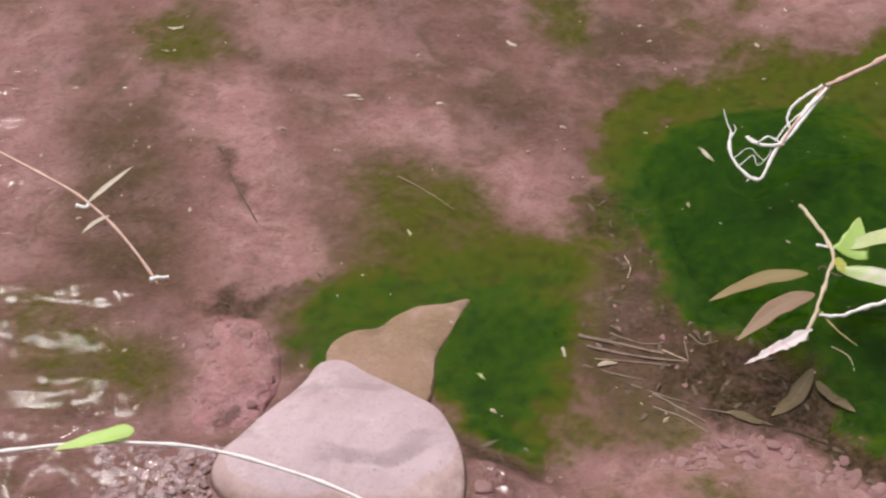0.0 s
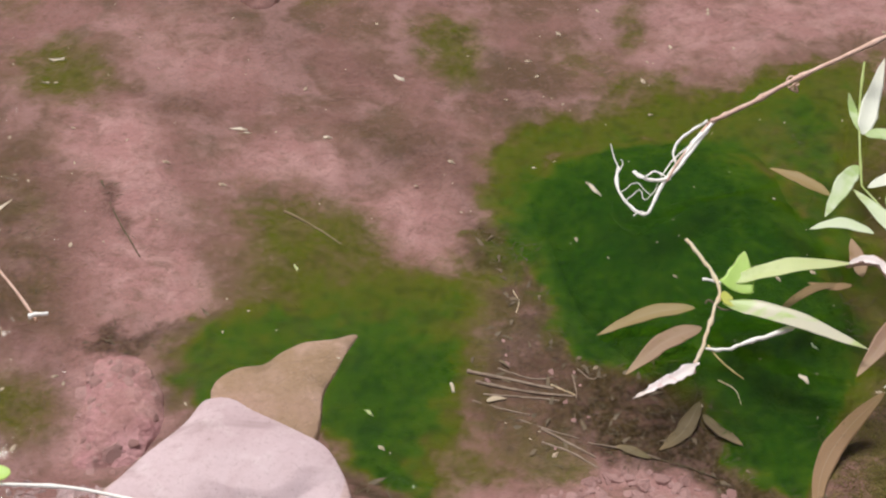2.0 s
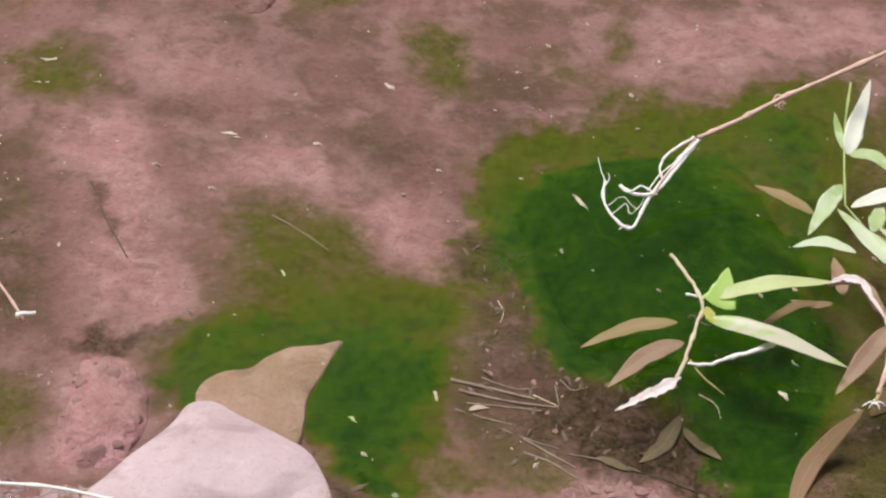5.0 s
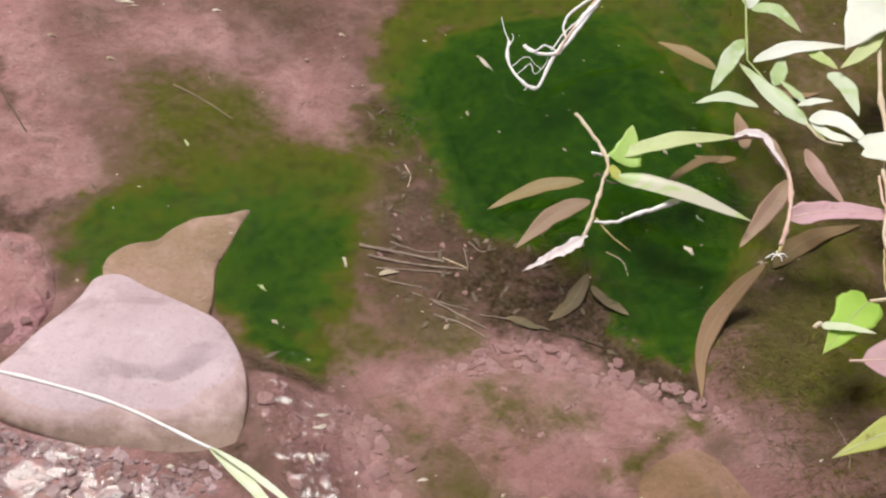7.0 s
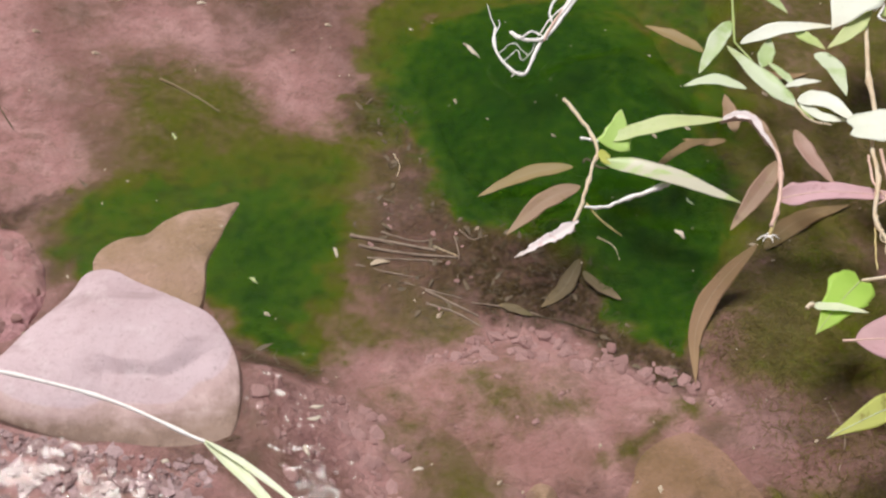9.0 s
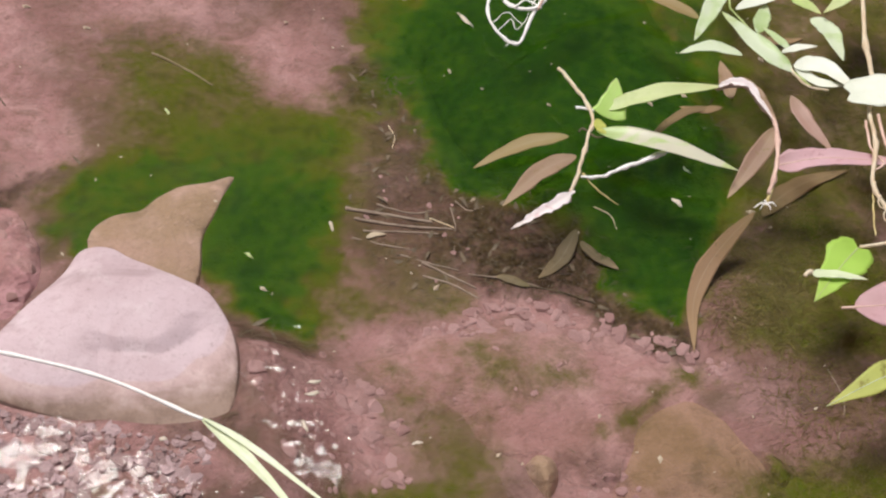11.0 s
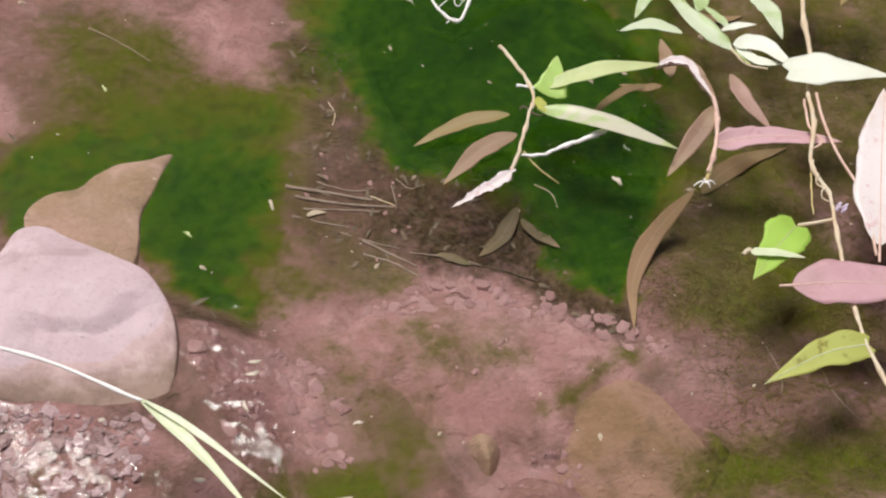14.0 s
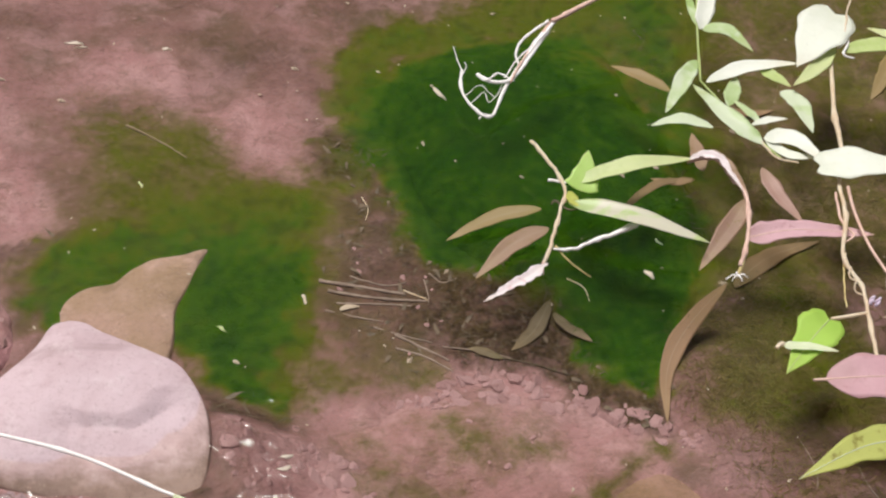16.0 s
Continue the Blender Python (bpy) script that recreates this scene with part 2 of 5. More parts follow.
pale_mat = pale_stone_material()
# pale second tone and whitish blotches paint the sky's sheen on the blades
green_leaf = leaf_material("green_leaf", (0.44, 0.60, 0.22), (0.74, 0.82, 0.56), (0.60, 0.74, 0.24), 0.4, 0.34, None, (0.84, 0.88, 0.74))
patched_leaf = leaf_material("patched_leaf", (0.48, 0.62, 0.22), (0.66, 0.76, 0.42), (0.62, 0.74, 0.28), 0.4, 0.36, None, (0.82, 0.72, 0.68))
bright_leaf = leaf_material("bright_leaf", (0.48, 0.72, 0.12), (0.58, 0.78, 0.18), (0.62, 0.90, 0.14), 0.5)
# near-white base colour: the leaves' bright shine is painted in
shine_white_leaf = leaf_material("shine_leaf", (0.86, 0.88, 0.78), (0.90, 0.90, 0.84), (0.86, 0.90, 0.7), 0.25, 0.35)
yellow_leaf = leaf_material("yellow_leaf", (0.68, 0.70, 0.18), (0.62, 0.68, 0.24), (0.72, 0.70, 0.10), 0.5, 0.45, (0.20, 0.14, 0.04))
pink_leaf = leaf_material("pink_leaf", (0.54, 0.28, 0.33), (0.72, 0.47, 0.52), (0.70, 0.42, 0.42), 0.3, 0.45, (0.50, 0.26, 0.28))
blush_leaf = leaf_material("blush_leaf", (0.90, 0.79, 0.81), (0.92, 0.85, 0.86), (0.90, 0.78, 0.78), 0.3, 0.4, (0.70, 0.44, 0.46))
brown_leaf = leaf_material("brown_leaf", (0.37, 0.225, 0.165), (0.42, 0.28, 0.18), (0.38, 0.25, 0.12), 0.35, 0.5, (0.24, 0.18, 0.05))
olive_leaf = leaf_material("olive_leaf", (0.34, 0.27, 0.09), (0.40, 0.28, 0.13), (0.42, 0.36, 0.06), 0.4, 0.5)
drowned_leaf = leaf_material("drowned_leaf", (0.15, 0.115, 0.065), (0.20, 0.155, 0.095), (0.2, 0.13, 0.07), 0.2, 0.7, (0.12, 0.09, 0.05))
mud_leaf = leaf_material("mud_leaf", (0.20, 0.135, 0.065), (0.26, 0.175, 0.095), (0.2, 0.13, 0.07), 0.2, 0.7, (0.13, 0.10, 0.04))
sunken_leaf = leaf_material("sunken_leaf", (0.28, 0.175, 0.10), (0.34, 0.215, 0.135), (0.2, 0.13, 0.07), 0.2, 0.7, (0.14, 0.10, 0.05))
lime_leaf = leaf_material("lime_leaf", (0.50, 0.66, 0.18), (0.76, 0.80, 0.48), (0.70, 0.80, 0.22), 0.4)
pale_blade = leaf_material("pale_blade", (0.76, 0.82, 0.58), (0.86, 0.88, 0.76), (0.8, 0.84, 0.4), 0.3)
fresh_blade = leaf_material("fresh_blade", (0.60, 0.82, 0.22), (0.68, 0.86, 0.32), (0.70, 0.92, 0.2), 0.45)
cream_leaf = leaf_material("cream_leaf", (0.62, 0.52, 0.43), (0.72, 0.63, 0.54), (0.76, 0.66, 0.5), 0.25, 0.5)
blush_brown = leaf_material("blush_brown_leaf", (0.46, 0.28, 0.23), (0.52, 0.34, 0.29), (0.44, 0.28, 0.2), 0.3, 0.5)
pink_stem = stem_material("pink_stem", (0.62, 0.40, 0.33), (0.72, 0.50, 0.43))
cream_stem = stem_material("cream_stem", (0.82, 0.66, 0.48), (0.90, 0.79, 0.63), 0.35)
white_stem = stem_material("white_stem", (0.95, 0.90, 0.89), (0.97, 0.94, 0.93), 0.15)
lilac_bud = stem_material("lilac_bud", (0.62, 0.50, 0.66), (0.74, 0.64, 0.76))
olive_stem = stem_material("olive_stem", (0.55, 0.42, 0.18), (0.62, 0.52, 0.26))
twig_mat = stem_material("sunken_twig", (0.22, 0.165, 0.138), (0.32, 0.25, 0.215))
weed_mat = stem_material("water_weed", (0.130, 0.108, 0.026), (0.200, 0.168, 0.055), 0.3)
dusty_twig = stem_material("silted_stick", (0.19, 0.150, 0.085), (0.27, 0.205, 0.14))
litter_mat = stem_material("rotten_litter", (0.066, 0.051, 0.027), (0.118, 0.090, 0.054))


def chip_material():
    n = Nodes("stone_chip")
    col = n.mix(n.random(), (0.37, 0.215, 0.228), (0.53, 0.335, 0.36))
    col = n.mix(n.ramp(n.noise(240.0, 4, 0.7), 0.4, 0.7, 0.0, 0.4), col, (0.30, 0.19, 0.18))
    return n.surface(col, 0.75, n.bump(n.noise(300.0, 4), 0.002, 0.6), 0.25)


def gravel_material():
    n = Nodes("gravel")
    col = n.mix(n.island(), (0.28, 0.190, 0.205), (0.50, 0.370, 0.420))
    col = n.mix(n.ramp(n.noise(240.0, 4, 0.7), 0.4, 0.7, 0.0, 0.3), col, (0.26, 0.19, 0.20))
    return n.surface(col, 0.7, n.bump(n.noise(300.0, 4), 0.002, 0.6), 0.3)


def algae_material():
    n = Nodes("algae_filament")
    tone = n.island()
    deep = n.mix(tone, (0.013, 0.060, 0.001), (0.034, 0.104, 0.001))
    thin = n.mix(tone, (0.048, 0.088, 0.005), (0.062, 0.108, 0.008))
    col = n.mix(n.ramp(n.attr("algae"), 0.58, 0.97), thin, deep)
    return n.surface(col, 0.8, None, 0.02, 0.3, col)


def water_material():
    """Clear, faintly brown water: what lies below shows through; the surface mirrors by Fresnel."""
    n = Nodes("water")
    clear = n.tree.nodes.new("ShaderNodeBsdfTransparent")
    clear.inputs[0].default_value = (0.965, 0.95, 0.915, 1)
    gloss = n.tree.nodes.new("ShaderNodeBsdfGlossy")
    gloss.inputs["Roughness"].default_value = 0.06
    rip = n.attr("ripple")
    wave = n.noise(12.0, 2, 0.4, 0.9, n.stretch(0.75, 1.6, 1.0))
    small = n.noise(80.0, 2, 0.5, 0.5, n.stretch(1.0, 1.6, 1.0))
    h = n.math("ADD", n.math("MULTIPLY", wave, 1.0), n.math("MULTIPLY", small, 0.03))
    h = n.math("MULTIPLY", h, n.math("ADD", n.math("MULTIPLY", rip, 1.7), 0.05))
    swirl = n.noise(30.0, 2, 0.5, 1.4)
    patch = n.ramp(n.noise(13.0, 3, 0.6), 0.42, 0.66, 0.35, 1.0)
    h = n.math("ADD", h, n.math("MULTIPLY", n.math("MULTIPLY", swirl, patch), n.math("MULTIPLY", n.attr("chop"), 2.6)))
    peaks = n.ramp(n.noise(62.0, 2, 0.5, 0.6), 0.54, 0.74)
    h = n.math("ADD", h, n.math("MULTIPLY", peaks, n.attr("dapple")))
    h = n.math("ADD", h, n.attr("fall"))
    normal = n.bump(h, 0.0016, 1.0)
    n.link(normal, gloss.inputs["Normal"])
    fres = n.tree.nodes.new("ShaderNodeFresnel")
    fres.inputs[0].default_value = 1.33
    n.link(normal, fres.inputs["Normal"])
    m = n.tree.nodes.new("ShaderNodeMixShader")
    n.link(fres.outputs[0], m.inputs[0])
    n.link(clear.outputs[0], m.inputs[1]), n.link(gloss.outputs[0], m.inputs[2])
    n.link(m.outputs[0], n.out.inputs[0])
    return n.mat


scrap_mat = stem_material("leaf_scrap", (0.09, 0.068, 0.046), (0.17, 0.128, 0.092))
speck_mat = stem_material("speck", (0.45, 0.36, 0.30), (0.62, 0.54, 0.45))
chip_mat, gravel_mat, algae_mat, water_mat = chip_material(), gravel_material(), algae_material(), water_material()


# ---------------- building helpers ----------------
def empty_at(name, at):
    ob = new(name)
    ob.location = at
    ob.empty_display_size = 0.02
    return ob


def mesh_object(name, verts, faces, material, parent=None, label="", smooth=True, attrs=None):
    me = bpy.data.meshes.new(name)
    me.from_pydata([tuple(v) for v in verts], [], [tuple(f) for f in faces])
    me.materials.append(material)
    if smooth:
        me.polygons.foreach_set("use_smooth", [True] * len(me.polygons))
    for key, values in (attrs or {}).items():
        me.attributes.new(key, "FLOAT", "POINT").data.foreach_set("value", np.asarray(values, dtype=np.float32))
    me.update()
    ob = new(name, me)
    if parent:
        ob.parent = parent
        ob.matrix_parent_inverse = Matrix.Translation(parent.location).inverted()
    if label:
        ob["label"] = label
    return ob


def spline(points, count):
    """Points evenly along a smooth curve through the given ones."""
    p = [Vector(q) for q in points]
    if len(p) == 2:
        return [p[0].lerp(p[1], i / count) for i in range(count + 1)]
    out = []
    for i in range(count + 1):
        s = i / count * (len(p) - 1)
        k = min(int(s), len(p) - 2)
        u = s - k
        a, b, c, d = p[max(k - 1, 0)], p[k], p[k + 1], p[min(k + 2, len(p) - 1)]
        out.append(0.5 * ((2 * b) + (c - a) * u + (2 * a - 5 * b + 4 * c - d) * u * u + (3 * b - a - 3 * c + d) * u ** 3))
    return out


def tube(name, points, r0, r1, material, parent=None, label="", sides=8, knots=0, wobble=0.0):
    """A tapered, slightly uneven stem; knots: swollen nodes along it."""
    count = max(10, 6 * len(points))
    line = spline(points, count)
    verts, faces = [], []
    side = Vector((0.3, 0.2, 1)).normalized()
    for i, p in enumerate(line):
        d = (line[min(i + 1, count)] - line[max(i - 1, 0)]).normalized()
        side = (side - d * side.dot(d)).normalized()
        up = d.cross(side)
        u = i / count
        r = r0 + (r1 - r0) * u
        if knots:
            r *= 1 + 0.45 * math.exp(-((((u * knots) % 1.0) - 0.5) * 9) ** 2)
        if wobble:
            p = p + noise.noise_vector(p * 160) * wobble
            r *= 1 + 0.35 * noise.noise(p * 300)
        for k in range(sides):
            a = 2 * math.pi * k / sides
            verts.append(p + (side * math.cos(a) + up * math.sin(a)) * r)
    for i in range(count):
        for k in range(sides):
            a, b = i * sides + k, i * sides + (k + 1) % sides
            faces.append((a, b, b + sides, a + sides))
    faces += [tuple(range(sides))[::-1], tuple(count * sides + k for k in range(sides))]
    return mesh_object(name, verts, faces, material, parent, label)


def leaf(name, points, width, material, parent=None, label="", form="lance", fold=0.20, face=(0.0, -0.12, 0.99), ragged=0.10, midrib=None):
    """A leaf blade from base to tip along the points, with a folded midrib and a real thickness.
    form: lance, heart, wedge or blade; face: the way its upper side looks."""
    n, m = 22, 4
    line = spline(points, n)
    face = Vector(face).normalized()
    length = sum((line[i + 1] - line[i]).length for i in range(n))
    top, low = [], []
    phase = sum(sum(p) for p in points) * 37.0
    for i, p in enumerate(line):
        u = i / n
        d = (line[min(i + 1, n)] - line[max(i - 1, 0)]).normalized()
        across = d.cross(face).normalized()
        up = across.cross(d).normalized()
        if form == "heart":
            w = math.sqrt(max(0.0, 1 - ((0.3 - u) / 0.33) ** 2)) if u < 0.3 else 0.96 * math.cos((u - 0.3) / 0.7 * math.pi / 2) ** 1.35 + 0.04 * (1 - u)
        elif form == "wedge":
            w = min(1.0, 0.35 + u * 5) * (1 - u) ** 0.85
        elif form == "blade":
            w = min(1, u * 6 + 0.25) * (1 - u ** 3)
        else:
            w = math.sin(math.pi * min(1, u * 0.985 + 0.012) ** 0.82) ** 1.05
        w = max(w, 0.015) * width * 0.5
        for k in range(-m, m + 1):
            s = k / m
            edge = 1 + (0.06 * math.sin(u * 19 + phase + (2 if k > 0 else 0)) + ragged * noise.noise(Vector((u * 14, phase + (9 if k > 0 else 0), 0.5)))) * abs(s)
            bend = fold * abs(s) * w
            bend += 0.05 * w * math.sin(u * 11 + phase) * s
            back = 0.13 * width * abs(s) * (1 - u / 0.3) ** 2 if form == "heart" and u < 0.3 else 0.0
            q = p + across * s * w * edge + up * bend - d * back
            t = 0.00022 + 0.0004 * (1 - abs(s)) ** 4
            top.append(q + up * t)
            low.append(q - up * t)
    cols = 2 * m + 1
    faces, off = [], len(top)
    for i in range(n):
        for k in range(cols - 1):
            a = i * cols + k
            faces.append((a, a + 1, a + cols + 1, a + cols))
            faces.append((off + a, off + a + cols, off + a + cols + 1, off + a + 1))
        for a in (i * cols, ):
            faces.append((a, a + cols, off + a + cols, off + a))
        for a in (i * cols + cols - 1, ):
            faces.append((a, off + a, off + a + cols, a + cols))
    ribs = [abs(k) / m for _ in range(n + 1) for k in range(-m, m + 1)] * 2
    blade = mesh_object(name, top + low, faces, material, parent, label, attrs={"rib": ribs, "along": [i / n for i in range(n + 1) for _ in range(cols)] * 2})
    if midrib:
        tube("midrib", [top[i * cols + m] for i in range(0, n, 3)] + [top[n * cols + m]], 0.0006, 0.0002, midrib, blade, "raised midrib")
    return blade


def inside(poly, x, y):
    """Signed distance to a plan outline, positive inside."""
    poly = np.array(poly)
    best, odd = np.full(x.shape, 1e9), np.zeros(x.shape, bool)
    for a, b in zip(poly, np.roll(poly, -1, 0)):
        e, wx, wy = b - a, x - a[0], y - a[1]
        s = np.clip((wx * e[0] + wy * e[1]) / (e @ e), 0, 1)
        best = np.minimum(best, np.hypot(wx - s * e[0], wy - s * e[1]))
        cross = ((a[1] > y) != (b[1] > y)) & (x < e[0] * (y - a[1]) / (e[1] if e[1] else 1e-9) + a[0])
        odd ^= cross
    return np.where(odd, best, -best)


def waves(x, y, scale, seed, octaves=4):
    """Smooth uneven field of about -1 to 1, made of crossing sines with turned axes."""
    r = np.random.RandomState(seed)
    out, amp = np.zeros_like(x), 1.0
    for o in range(octaves):
        for _ in range(4):
            a, ph = r.uniform(0, 2 * np.pi), r.uniform(0, 2 * np.pi)
            k = scale * 2 ** o * r.uniform(0.7, 1.4)
            out += amp * 0.35 * np.sin(k * (x * np.cos(a) + y * np.sin(a)) + ph + 1.3 * np.sin(k * 0.6 * (y * np.cos(a) - x * np.sin(a)) + ph * 2))
        amp *= 0.55
    return out


# plans of what grows and lies on the bed, some crevice shade painted in: outline, strength and softness of the edge in
# metres; later patches lie over earlier ones
ALGAE, LITTER_SHADE, PINK = [], [], []
ALGAE.append(([(0.419, 0.361), (0.757, 0.358), (0.610, -0.063), (0.490, -0.050), (0.445, -0.029), (0.433, 0.046), (0.432, 0.181)], 0.46, 0.06))
ALGAE.append(([(-0.150, 0.176), (-0.117, 0.209), (-0.059, 0.214), (-0.017, 0.195), (0.010, 0.142), (0.045, 0.106), (0.085, 0.114), (0.109, 0.086), (0.104, 0.031), (0.085, -0.020), (0.061, -0.045), (-0.014, 0.016), (-0.061, 0.015), (-0.102, -0.004), (-0.124, -0.030), (-0.164, -0.037), (-0.173, 0.001), (-0.143, 0.034), (-0.121, 0.054), (-0.130, 0.117)], 0.42, 0.1))
ALGAE.append(([(-0.097, 0.140), (-0.037, 0.171), (0.005, 0.135), (0.025, 0.099), (0.090, 0.107), (0.109, 0.072), (0.096, 0.005), (0.052, -0.033), (-0.013, 0.003), (-0.052, 0.016), (-0.107, -0.005), (-0.137, 0.021), (-0.116, 0.054), (-0.073, 0.069)], 0.53, 0.09))
ALGAE.append(([(-0.054, 0.083), (0.015, 0.091), (0.079, 0.086), (0.093, 0.051), (0.062, 0.005), (0.015, 0.004), (-0.014, 0.016), (-0.052, 0.035)], 0.74, 0.08))
ALGAE.append(([(-0.171, -0.012), (-0.143, 0.034), (-0.096, 0.041), (-0.048, 0.035), (-0.070, 0.009), (-0.102, -0.011), (-0.128, -0.036), (-0.163, -0.049)], 0.76, 0.04))
ALGAE.append(([(-0.168, -0.043), (-0.142, 0.027), (-0.052, 0.039), (0.015, 0.037), (0.010, -0.034), (-0.021, -0.094), (-0.084, -0.077), (-0.143, -0.066)], 0.78, 0.03))
ALGAE.append(([(0.087, 0.151), (0.118, 0.160), (0.142, 0.123), (0.114, 0.086), (0.095, 0.100)], 0.7, 0.03))
ALGAE.append(([(0.058, -0.002), (0.097, 0.031), (0.100, -0.014), (0.076, -0.027), (0.060, -0.075), (0.064, -0.104), (0.103, -0.126), (0.150, -0.092), (0.176, -0.108), (0.125, -0.131), (0.068, -0.139), (0.046, -0.093)], 0.42, 0.03))
ALGAE.append(([(0.043, -0.083), (0.097, -0.087), (0.154, -0.100), (0.180, -0.110), (0.162, -0.132), (0.127, -0.142), (0.074, -0.143), (0.039, -0.144)], 0.46, 0.035))
ALGAE.append(([(0.082, -0.044), (0.119, -0.047), (0.169, -0.092), (0.175, -0.116), (0.128, -0.135), (0.085, -0.115)], 0.42, 0.05))
ALGAE.append(([(0.048, 0.001), (0.078, 0.032), (0.109, 0.087), (0.125, 0.066), (0.109, -0.002), (0.082, -0.044), (0.065, -0.085), (0.047, -0.095)], 0.46, 0.06))
ALGAE.append(([(-0.017, 0.003), (0.021, 0.027), (0.058, 0.012), (0.075, -0.008), (0.058, -0.057), (0.046, -0.103), (0.053, -0.137), (0.034, -0.157), (0.000, -0.149), (-0.024, -0.120), (-0.034, -0.086), (-0.043, -0.079), (-0.036, -0.050)], 0.9, 0.045))
ALGAE.append(([(0.090, 0.183), (0.101, 0.248), (0.114, 0.291), (0.160, 0.323), (0.230, 0.348), (0.290, 0.369), (0.358, 0.361), (0.436, 0.402), (0.526, 0.415), (0.490, 0.259), (0.392, 0.231), (0.291, 0.287), (0.177, 0.259), (0.148, 0.154), (0.131, 0.116), (0.112, 0.146)], 0.66, 0.045))
ALGAE.append(([(0.399, 0.355), (0.471, 0.354), (0.469, 0.198), (0.428, 0.121), (0.398, 0.208)], 0.6, 0.05))
ALGAE.append(([(0.378, 0.163), (0.424, 0.153), (0.440, 0.072), (0.424, -0.035), (0.387, -0.095), (0.343, -0.140), (0.307, -0.137), (0.297, -0.090), (0.331, 0.036)], 0.9, 0.07))
ALGAE.append(([(0.125, 0.161), (0.139, 0.212), (0.176, 0.248), (0.225, 0.275), (0.295, 0.289), (0.356, 0.285), (0.372, 0.222), (0.402, 0.152), (0.396, 0.051), (0.370, -0.052), (0.335, -0.134), (0.293, -0.123), (0.263, -0.054), (0.225, -0.017), (0.184, -0.005), (0.159, 0.033), (0.139, 0.095), (0.131, 0.131)], 0.93, 0.05))
ALGAE.append(([(0.146, 0.128), (0.169, 0.170), (0.207, 0.215), (0.261, 0.241), (0.325, 0.230), (0.352, 0.171), (0.386, 0.104), (0.384, 0.021), (0.357, -0.067), (0.324, -0.120), (0.291, -0.103), (0.277, -0.044), (0.230, -0.014), (0.189, -0.005), (0.160, 0.024), (0.143, 0.085)], 1.0, 0.075))
ALGAE.append(([(0.391, 0.349), (0.450, 0.348), (0.447, 0.243), (0.449, 0.131), (0.421, 0.072), (0.400, 0.171)], 0.8, 0.05))
ALGAE.append(([(0.318, 0.262), (0.369, 0.261), (0.396, 0.203), (0.416, 0.117), (0.381, 0.103), (0.342, 0.180)], 0.85, 0.04))
ALGAE.append(([(0.291, -0.038), (0.373, -0.043), (0.348, -0.120), (0.329, -0.156), (0.301, -0.135), (0.281, -0.093)], 1.0, 0.035))
ALGAE.append(([(0.036, 0.458), (0.069, 0.490), (0.111, 0.482), (0.127, 0.431), (0.112, 0.373), (0.072, 0.363), (0.044, 0.399)], 0.5, 0.06))
ALGAE.append(([(0.186, 0.434), (0.218, 0.455), (0.243, 0.436), (0.236, 0.396), (0.200, 0.385)], 0.38, 0.06))
ALGAE.append(([(0.227, 0.368), (0.265, 0.397), (0.313, 0.399), (0.319, 0.361), (0.258, 0.336)], 0.5, 0.06))
ALGAE.append(([(0.245, 0.486), (0.267, 0.519), (0.292, 0.520), (0.284, 0.457), (0.252, 0.436)], 0.34, 0.03))
ALGAE.append(([(-0.078, 0.538), (-0.010, 0.541), (-0.010, 0.498), (-0.070, 0.490)], 0.34, 0.04))
ALGAE.append(([(-0.361, 0.415), (-0.319, 0.441), (-0.272, 0.398), (-0.250, 0.352), (-0.274, 0.324), (-0.324, 0.327), (-0.364, 0.367)], 0.5, 0.07))
ALGAE.append(([(-0.410, 0.525), (-0.356, 0.527), (-0.353, 0.475), (-0.398, 0.463)], 0.32, 0.05))
ALGAE.append(([(-0.420, 0.029), (-0.383, 0.039), (-0.346, 0.003), (-0.288, -0.029), (-0.248, -0.044), (-0.238, -0.083), (-0.275, -0.107), (-0.346, -0.096), (-0.390, -0.102)], 0.46, 0.07))
ALGAE.append(([(-0.401, 0.263), (-0.329, 0.264), (-0.284, 0.182), (-0.262, 0.093), (-0.272, 0.023), (-0.330, 0.023), (-0.378, 0.092)], 0.24, 0.06))
ALGAE.append(([(0.410, 0.080), (0.447, 0.056), (0.470, 0.007), (0.476, -0.027), (0.437, -0.044), (0.416, -0.004)], 0.62, 0.05))
ALGAE.append(([(0.424, -0.039), (0.479, -0.023), (0.516, -0.070), (0.535, -0.121), (0.541, -0.192), (0.504, -0.217), (0.460, -0.208), (0.413, -0.210), (0.372, -0.190), (0.359, -0.167), (0.402, -0.106)], 0.58, 0.06))
ALGAE.append(([(0.253, -0.273), (0.264, -0.239), (0.284, -0.214), (0.314, -0.201), (0.345, -0.206), (0.340, -0.224), (0.303, -0.231), (0.274, -0.265)], 0.44, 0.03))
ALGAE.append(([(0.108, -0.228), (0.142, -0.225), (0.168, -0.258), (0.172, -0.287), (0.147, -0.323), (0.043, -0.314), (0.077, -0.293), (0.111, -0.282)], 0.46, 0.07))
ALGAE.append(([(0.040, -0.304), (0.077, -0.293), (0.109, -0.296), (0.140, -0.308), (0.130, -0.330), (0.035, -0.322)], 0.64, 0.04))
ALGAE.append(([(0.344, -0.307), (0.391, -0.291), (0.436, -0.290), (0.485, -0.279), (0.542, -0.273), (0.518, -0.365), (0.317, -0.347)], 0.58, 0.07))
ALGAE.append(([(0.365, -0.309), (0.402, -0.302), (0.408, -0.327), (0.367, -0.333)], 0.64, 0.04))
ALGAE.append(([(0.124, -0.170), (0.178, -0.158), (0.238, -0.173), (0.260, -0.202), (0.221, -0.225), (0.153, -0.214)], 0.4, 0.06))
